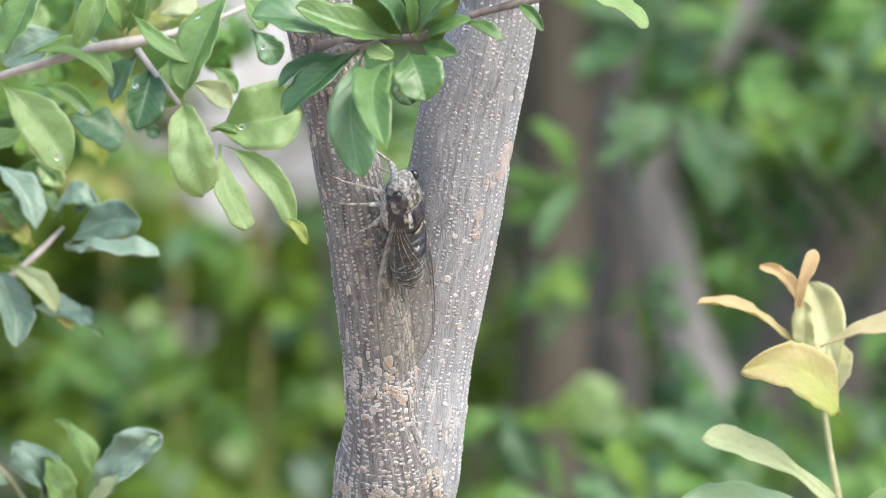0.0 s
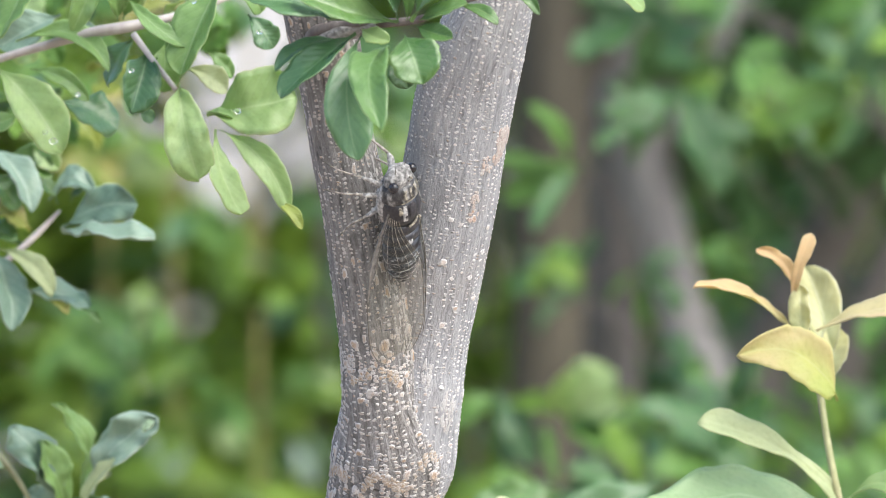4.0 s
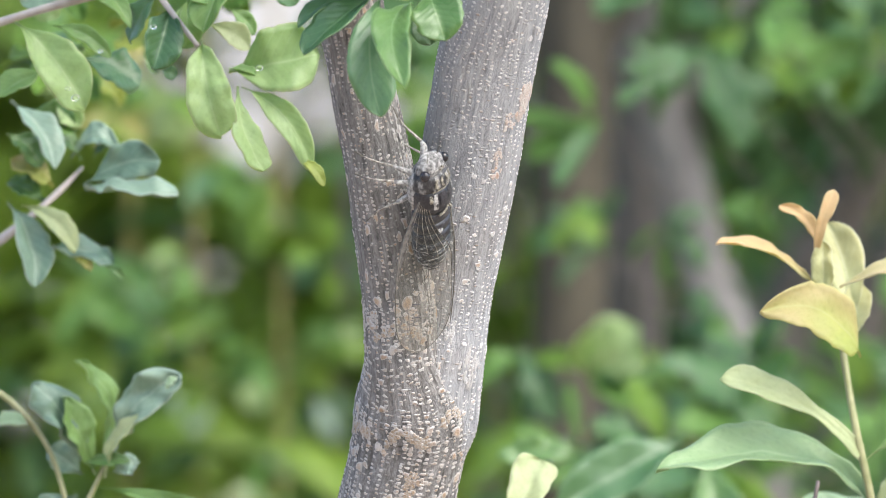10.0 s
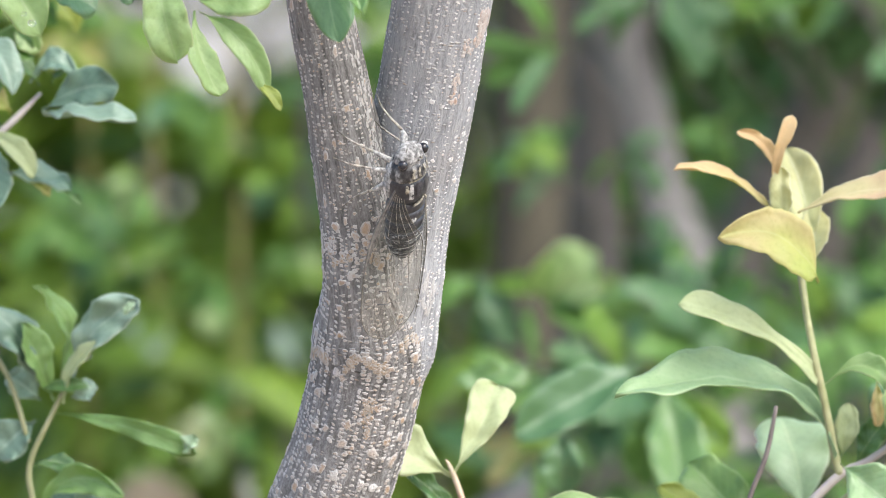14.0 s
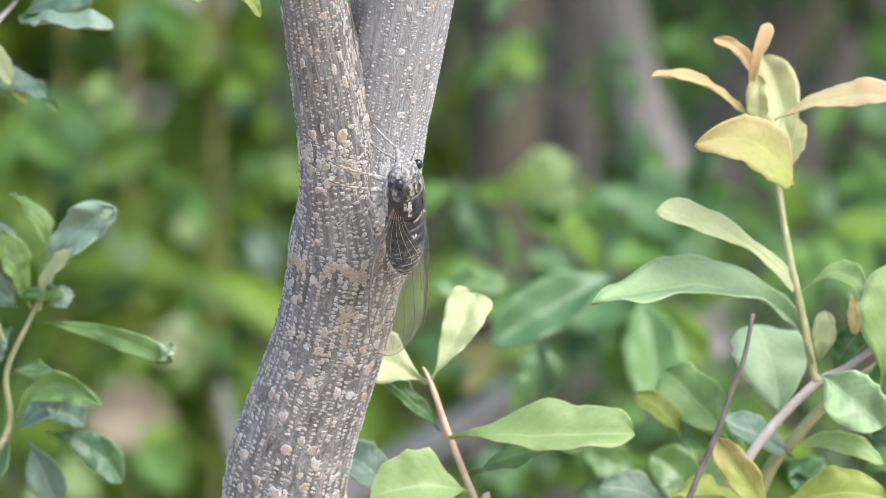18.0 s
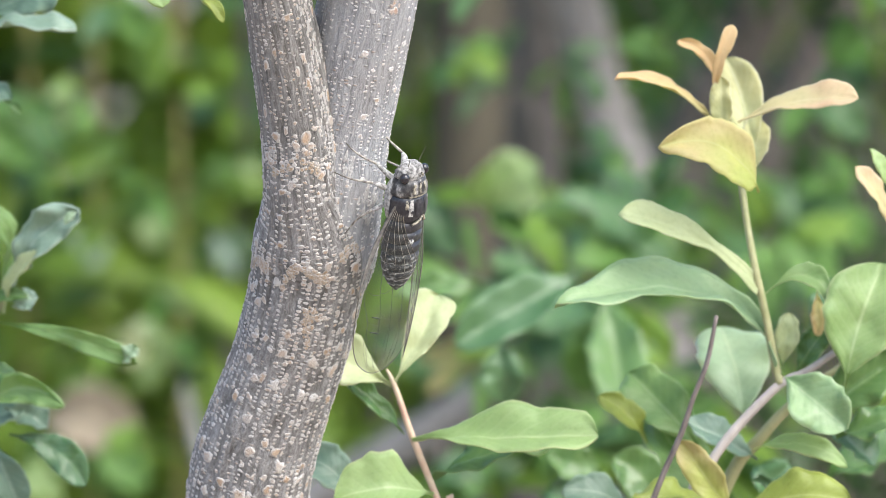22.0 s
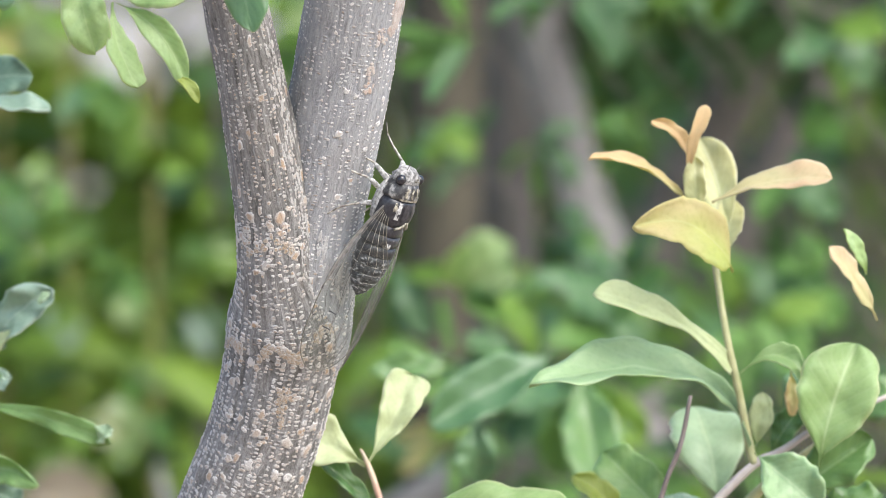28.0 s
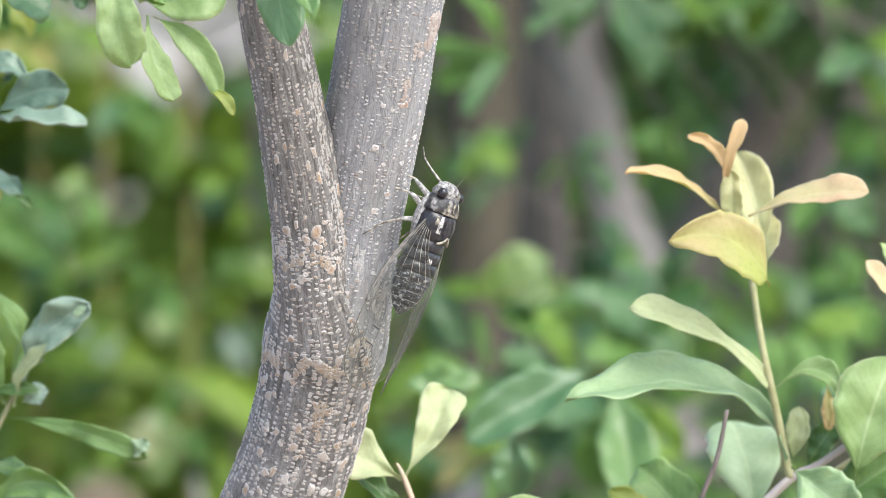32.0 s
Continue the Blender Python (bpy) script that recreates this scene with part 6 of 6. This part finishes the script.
def wing_point(s, u, v):
    """A roof-like forewing: outer edge low at the side, inner edge over the back."""
    length = 36.5
    z = 2.2 - length * u
    outer = np.array((3.6 + 6.6 * math.sin(math.pi / 2 * min(1, u / 0.65)), -0.4 + 2.0 * u * (1.5 - u) + 1.9 * math.sin(math.pi / 2 * min(1, u / 0.4))))
    inner = np.array((1.2 - 1.2 * u if u > 0.25 else 2.6 - 6.8 * u, -3.9 + 1.2 * u - 1.1 * math.sin(math.pi * u)))
    width = 0.28 + 0.72 * min(1.0, u / 0.35)
    if u > 0.76:
        width *= math.sqrt(max(0.0, 1 - ((u - 0.76) / 0.24) ** 2))
    mid = outer * 0.55 + inner * 0.45
    if u > 0.76:
        a = mid + (outer - mid) * width
        b = mid + (inner - mid) * width
    else:
        a, b = outer, outer + (inner - outer) * width
    p = a + (b - a) * v
    bulge = -0.5 * math.sin(math.pi * v) * math.sin(math.pi * u)
    return (s * p[0] * MM, (p[1] + bulge) * MM, z * MM)


def build_wing(s):
    nu, nv = 40, 10
    verts = [wing_point(s, i / nu * 0.998, j / nv) for i in range(nu + 1) for j in range(nv + 1)]
    faces = [(i * (nv + 1) + j, i * (nv + 1) + j + 1, (i + 1) * (nv + 1) + j + 1, (i + 1) * (nv + 1) + j) for i in range(nu) for j in range(nv)]
    m = len(verts)
    verts += [(x, y + 0.00003, z) for x, y, z in verts]
    faces += [tuple(m + i for i in q[::-1]) for q in faces]
    w = bug("forewing", (verts, faces), FILM, None, "clear wing with dark veins")

    def line(pairs, r):
        c = smooth_line([(*pq, 0) for pq in pairs], 6)
        return tube([(*wing_point(s, min(0.998, max(0, a)), min(1, max(0, b))), r * MM * (1.0 if a < 0.5 else 0.7)) for a, b, _ in c], 5, 1)

    bug("edge_vein", line([(0, 0), (0.2, 0), (0.4, 0), (0.55, 0)], 0.24), EDGE, w, "grey-tan leading edge")
    bug("edge_vein", line([(0.55, 0), (0.7, 0), (0.82, 0), (0.93, 0), (0.985, 0.1)], 0.16), VEIN, w)
    bug("rim", line([(0.985, 0.1), (0.998, 0.5), (0.985, 0.95), (0.9, 1), (0.75, 1), (0.5, 1), (0.25, 1), (0.03, 1)], 0.09), VEIN, w)
    strip = [wing_point(s, 0.02 + 0.5 * i / 24, 0.08 * j / 3 * math.sin(math.pi * (0.12 + 0.88 * i / 24))) for i in range(25) for j in range(4)]
    strip = [(x, y - 0.00012, z) for x, y, z in strip] + [(x, y - 0.00004, z) for x, y, z in strip]
    tiles = [(i * 4 + j, i * 4 + j + 1, (i + 1) * 4 + j + 1, (i + 1) * 4 + j) for i in range(24) for j in range(3)]
    bug("costal_cell", (strip, tiles + [tuple(100 + i for i in q[::-1]) for q in tiles]), COSTAL, w, "greyish-brown leading cell")
    # a net of small cells towards the tip
    for k in range(4):
        a = 0.16 + 0.19 * k
        bug("vein", line([(0.64, a), (0.72, a + 0.05), (0.84, a + 0.02), (0.965, a + 0.06)], 0.035), FINE_VEIN, w)
    for k in range(8):
        a = 0.1 + 0.1 * k
        bug("vein", line([(0.7 + 0.03 * (k % 2), a), (0.72 + 0.03 * (k % 2), a + 0.1)], 0.035), FINE_VEIN, w)
        bug("vein", line([(0.86 + 0.02 * (k % 3), a), (0.87 + 0.02 * (k % 3), a + 0.1)], 0.035), FINE_VEIN, w)
    runs = [[(0.02, 0.2), (0.2, 0.14), (0.4, 0.1), (0.56, 0.1), (0.68, 0.2), (0.95, 0.25)], [(0.02, 0.3), (0.15, 0.32), (0.35, 0.3), (0.5, 0.33), (0.65, 0.4), (0.97, 0.45)],
            [(0.03, 0.45), (0.18, 0.5), (0.36, 0.52), (0.52, 0.55), (0.68, 0.6), (0.96, 0.65)], [(0.03, 0.6), (0.2, 0.68), (0.4, 0.72), (0.6, 0.77), (0.92, 0.85)],
            [(0.03, 0.75), (0.2, 0.86), (0.4, 0.88), (0.6, 0.93)]]
    for run in runs:
        split = sum(a < 0.42 for a, _ in run)
        bug("vein", line(run[:split], 0.038), LEG, w, "pale tan vein")
        bug("vein", line(run[split - 1:], 0.05), FINE_VEIN, w)
    for a, b in (((0.5, 0.1), (0.53, 0.33)), ((0.52, 0.33), (0.49, 0.55)), ((0.55, 0.56), (0.5, 0.74)), ((0.64, 0.4), (0.68, 0.6)), ((0.68, 0.2), (0.71, 0.42)), ((0.3, 0.31), (0.27, 0.51)), ((0.74, 0.62), (0.68, 0.79)), ((0.82, 0.23), (0.85, 0.43)), ((0.83, 0.43), (0.86, 0.63))):
        bug("vein", line([a, ((a[0] + b[0]) / 2 + 0.01, (a[1] + b[1]) / 2), b], 0.045), FINE_VEIN, w)
    for a, b in (((0.655, 0.27), (0.665, 0.4)), ((0.745, 0.27), (0.755, 0.42))):
        bug("spot", line([a, b], 0.17), SHELL, w, "small dark spot")


LEGS, HIPS = [], []


def legs(s):
    near = s < 0
    rows = {
        "front": [(1.8, 2.4, 5.0, 0.6), (3.2, 4.8, 6.6, 0.4), (3.6, 5.8, 7.2, 0.24), (3.9, 9.2, 7.4, 0.2), (4.3, 11.8, 8.2, 0.15), (4.8, 13.4, 9.4, 0.1)] if near else [(1.8, 2.4, 5.0, 0.6), (3.4, 3.4, 7.4, 0.62), (3.8, 4.2, 8.4, 0.3), (3.9, 7.4, 10.2, 0.22), (4.3, 9.6, 11.6, 0.16), (4.8, 11.0, 13.4, 0.1)],
        "middle": [(2.2, 3.0, 2.8, 0.5), (4.4, 4.0, 4.0, 0.45), (5.2, 5.0, 4.4, 0.24), (6.2, 8.6, 4.2, 0.2), (6.8, 11.0, 4.4, 0.15), (7.2, 12.6, 4.8, 0.1)],
        "hind": [(2.2, 3.2, 0.0, 0.5), (4.2, 4.2, -0.6, 0.42), (4.8, 4.8, -0.9, 0.24), (5.8, 7.6, -3.0, 0.2), (6.2, 9.2, -5.0, 0.15), (6.6, 10.2, -6.4, 0.1)],
    }
    for name, r in rows.items():
        thigh = bug("leg", rod([(s * x, y, z, w * 1.15) for x, y, z, w in r[:2]] + [(s * r[2][0], r[2][1], r[2][2], r[2][3])]), FUZZ)
        LEGS.append(thigh)
        HIPS.append((s * r[0][0] * MM, r[0][1] * MM, r[0][2] * MM))
        bug("shin", rod([(s * x, y, z, w) for x, y, z, w in r[2:5]]), LEG, thigh)
        bug("foot", rod([(s * x, y, z, w) for x, y, z, w in r[4:]]), VEIN, thigh)


build_cicada()


def cling(x, y, z, pitch, lean, yaw):
    return Matrix.Translation((x, y, z)) @ Matrix.Rotation(radians(lean), 4, "Y") @ Matrix.Rotation(radians(pitch), 4, "X") @ Matrix.Rotation(radians(yaw), 4, "Z")


def sway(right, down):
    """The bough gives a little in the wind: millimetres at the hanging leaves."""
    return SWAY_BASE @ pose(right * 0.0005, 0, 0, 0, 0, 0) @ Matrix.Translation(PIVOT) @ Matrix.Rotation(down * 0.0055, 4, "Y") @ Matrix.Translation([-c for c in PIVOT])


SWAY_BASE = bough.matrix_basis.copy()
PIVOT = BOUGH[1][:3]


def motions():
    walk(cicada, [
    (0, cling(-0.0073, -0.0250, 1.3069, 37.0, -6.1, 60.0)),
    (0.5, cling(-0.0075, -0.0249, 1.3066, 37.0, -6.2, 60.0)),
    (1, cling(-0.0076, -0.0249, 1.3064, 37.0, -6.1, 59.9)),
    (1.5, cling(-0.0078, -0.0248, 1.3063, 37.0, -6.1, 59.9)),
    (2, cling(-0.0075, -0.0248, 1.3058, 37.0, -5.3, 59.8)),
    (2.5, cling(-0.0076, -0.0247, 1.3054, 37.0, -3.5, 59.8)),
    (4.5, cling(-0.0074, -0.0245, 1.3052, 37.0, -3.4, 59.5)),
    (5, cling(-0.0075, -0.0244, 1.3051, 37.0, -4.3, 59.5)),
    (5.5, cling(-0.0076, -0.0244, 1.3048, 37.0, -6.1, 59.5)),
    (6, cling(-0.0075, -0.0243, 1.3043, 37.0, -5.4, 59.4)),
    (6.5, cling(-0.0076, -0.0243, 1.3038, 37.0, -5.5, 59.4)),
    (7, cling(-0.0075, -0.0242, 1.3035, 37.0, -5.4, 59.3)),
    (7.5, cling(-0.0072, -0.0242, 1.3030, 37.0, -4.4, 59.2)),
    (8, cling(-0.0069, -0.0241, 1.3028, 37.0, -4.4, 59.2)),
    (8.5, cling(-0.0069, -0.0241, 1.3023, 37.0, -3.5, 59.1)),
    (9, cling(-0.0066, -0.0240, 1.3015, 37.0, -2.6, 59.1)),
    (9.5, cling(-0.0068, -0.0238, 1.3003, 37.0, -2.7, 59.0)),
    (10, cling(-0.0059, -0.0235, 1.2992, 37.0, -1.8, 59.0)),
    (10.5, cling(-0.0049, -0.0232, 1.2980, 37.0, 0.9, 59.0)),
    (11, cling(-0.0050, -0.0230, 1.2975, 37.0, 0.9, 58.9)),
    (11.5, cling(-0.0040, -0.0227, 1.2965, 37.0, 3.6, 58.9)),
    (12, cling(-0.0037, -0.0225, 1.2955, 37.0, 3.5, 58.8)),
    (12.5, cling(-0.0032, -0.0223, 1.2926, 37.0, 3.5, 58.8)),
    (13, cling(-0.0028, -0.0220, 1.2895, 37.0, 2.7, 58.7)),
    (13.5, cling(-0.0028, -0.0213, 1.2892, 37.0, 2.7, 58.6)),
    (15.5, cling(0.0001, -0.0187, 1.2771, 37.0, 5.2, 58.5)),
    (16, cling(0.0003, -0.0180, 1.2762, 37.0, 3.5, 58.4)),
    (16.5, cling(0.0004, -0.0168, 1.2731, 37.0, 3.4, 58.4)),
    (17, cling(0.0007, -0.0155, 1.2703, 37.0, 1.7, 58.3)),
    (17.5, cling(0.0008, -0.0142, 1.2691, 37.0, -0.8, 58.2)),
    (18, cling(0.0015, -0.0130, 1.2661, 37.0, -1.7, 58.2)),
    (18.5, cling(0.0034, -0.0115, 1.2654, 37.0, -1.6, 58.1)),
    (19, cling(0.0048, -0.0100, 1.2641, 37.0, -1.7, 58.1)),
    (19.5, cling(0.0055, -0.0085, 1.2627, 37.0, 0.8, 58.0)),
    (20, cling(0.0059, -0.0070, 1.2622, 36.0, 2.5, 58.0)),
    (20.5, cling(0.0066, -0.0062, 1.2620, 36.0, 3.5, 58.5)),
    (21, cling(0.0065, -0.0055, 1.2627, 34.3, 4.1, 59.0)),
    (21.5, cling(0.0076, -0.0048, 1.2644, 27.2, 2.9, 59.5)),
    (22, cling(0.0088, -0.0040, 1.2656, 22.4, 6.3, 60.0)),
    (22.5, cling(0.0093, -0.0040, 1.2654, 19.6, 11.6, 60.5)),
    (23, cling(0.0099, -0.0040, 1.2665, 15.8, 13.2, 61.0)),
    (23.5, cling(0.0101, -0.0040, 1.2676, 14.4, 12.5, 61.5)),
    (24, cling(0.0109, -0.0040, 1.2687, 12.9, 17.0, 62.0)),
    (24.5, cling(0.0118, -0.0043, 1.2719, 14.1, 17.8, 62.0)),
    (25, cling(0.0117, -0.0045, 1.2739, 11.5, 18.2, 62.0)),
    (25.5, cling(0.0116, -0.0047, 1.2738, 11.5, 18.2, 62.0)),
    (27.5, cling(0.0109, -0.0057, 1.2782, 11.5, 20.3, 62.0)),
    (28, cling(0.0112, -0.0060, 1.2799, 11.1, 22.3, 62.0)),
    (28.5, cling(0.0115, -0.0059, 1.2812, 10.7, 20.9, 62.0)),
    (29, cling(0.0117, -0.0058, 1.2811, 0.0, 21.0, 62.0)),
    (29.5, cling(0.0117, -0.0056, 1.2816, 0.0, 21.0, 62.0)),
    (30, cling(0.0124, -0.0055, 1.2820, 0.0, 22.7, 62.0)),
    (30.5, cling(0.0124, -0.0054, 1.2811, 0.0, 22.1, 62.0)),
    (31, cling(0.0123, -0.0053, 1.2805, 0.0, 22.9, 62.0)),
    (31.5, cling(0.0121, -0.0051, 1.2796, 0.0, 21.9, 62.0)),
    (32, cling(0.0120, -0.0050, 1.2793, 0.0, 21.7, 62.0)),
    ])
    # the feet step while it backs down the bark
    for k, leg in enumerate(LEGS):
        hip = HIPS[k]
        axis = Vector((hip[1] + 0.004, -hip[0] - 0.004 * (1 if hip[0] > 0 else -1), 0)).normalized()
        rows = []
        for step in range(65):
            t = step / 2
            stride = 5 if 6 < t < 13.5 else 9 if 15.5 <= t < 25 else 0
            turn = stride * math.sin(t * 3.9 + k * 2.1) * (1 if hip[0] > 0 else -1)
            rows.append((t, Matrix.Translation(hip) @ Matrix.Rotation(radians(turn), 4, axis) @ Matrix.Translation([-c for c in hip])))
        walk(leg, rows)
    walk(bough, [
    (0, sway(0.0, 0.0)),
    (0.5, sway(-0.7, 1.5)),
    (1, sway(-0.2, 0.0)),
    (1.5, sway(-0.5, 1.3)),
    (2, sway(-0.3, 0.5)),
    (2.5, sway(-0.3, 0.8)),
    (4.5, sway(-0.2, 0.5)),
    (5, sway(-0.3, 0.0)),
    (5.5, sway(-0.3, 0.3)),
    (6, sway(-0.3, -0.2)),
    (6.5, sway(-0.2, 0.5)),
    (7, sway(-0.2, 0.3)),
    (7.5, sway(-0.7, 0.2)),
    (8, sway(-0.2, 0.5)),
    (8.5, sway(0.3, 0.2)),
    (9, sway(0.2, 0.5)),
    (9.5, sway(-0.5, 0.5)),
    (10, sway(-0.5, 0.8)),
    (10.5, sway(0.0, 0.2)),
    (11, sway(-0.5, 1.0)),
    (11.5, sway(-0.8, -0.2)),
    (12, sway(-0.7, 1.5)),
    (12.5, sway(-0.8, 0.0)),
    (13, sway(-0.8, 1.2)),
    (13.5, sway(-1.3, 0.2)),
    (15.5, sway(-0.7, 0.9)),
    (16, sway(-0.6, 0.3)),
    (16.5, sway(-0.1, 0.8)),
    (17, sway(-0.3, 0.1)),
    (17.5, sway(0.1, 1.2)),
    (18, sway(-0.4, -0.1)),
    (18.5, sway(-0.3, 1.1)),
    (19, sway(-0.5, 0.2)),
    (19.5, sway(-0.3, 1.6)),
    (20, sway(-0.1, 1.2)),
    (20.5, sway(-0.1, 1.6)),
    (21, sway(0.0, 1.3)),
    (21.5, sway(0.0, 1.6)),
    (22, sway(0.0, 1.3)),
    (22.5, sway(-0.2, 1.5)),
    (23, sway(-0.1, 1.0)),
    (23.5, sway(-0.2, 1.2)),
    (24, sway(-0.2, 1.5)),
    (24.5, sway(0.1, 1.5)),
    (25, sway(-0.1, 1.3)),
    (25.5, sway(-0.3, 1.4)),
    (27.5, sway(0.4, 1.5)),
    (28, sway(0.5, 1.5)),
    (28.5, sway(0.5, 1.1)),
    (29, sway(0.3, 1.1)),
    (29.5, sway(0.4, 0.9)),
    (30, sway(0.2, 1.0)),
    (30.5, sway(0.2, 1.0)),
    (31, sway(-0.2, 0.9)),
    (31.5, sway(-0.2, 0.9)),
    (32, sway(-0.1, 0.9)),
    ])


motions()
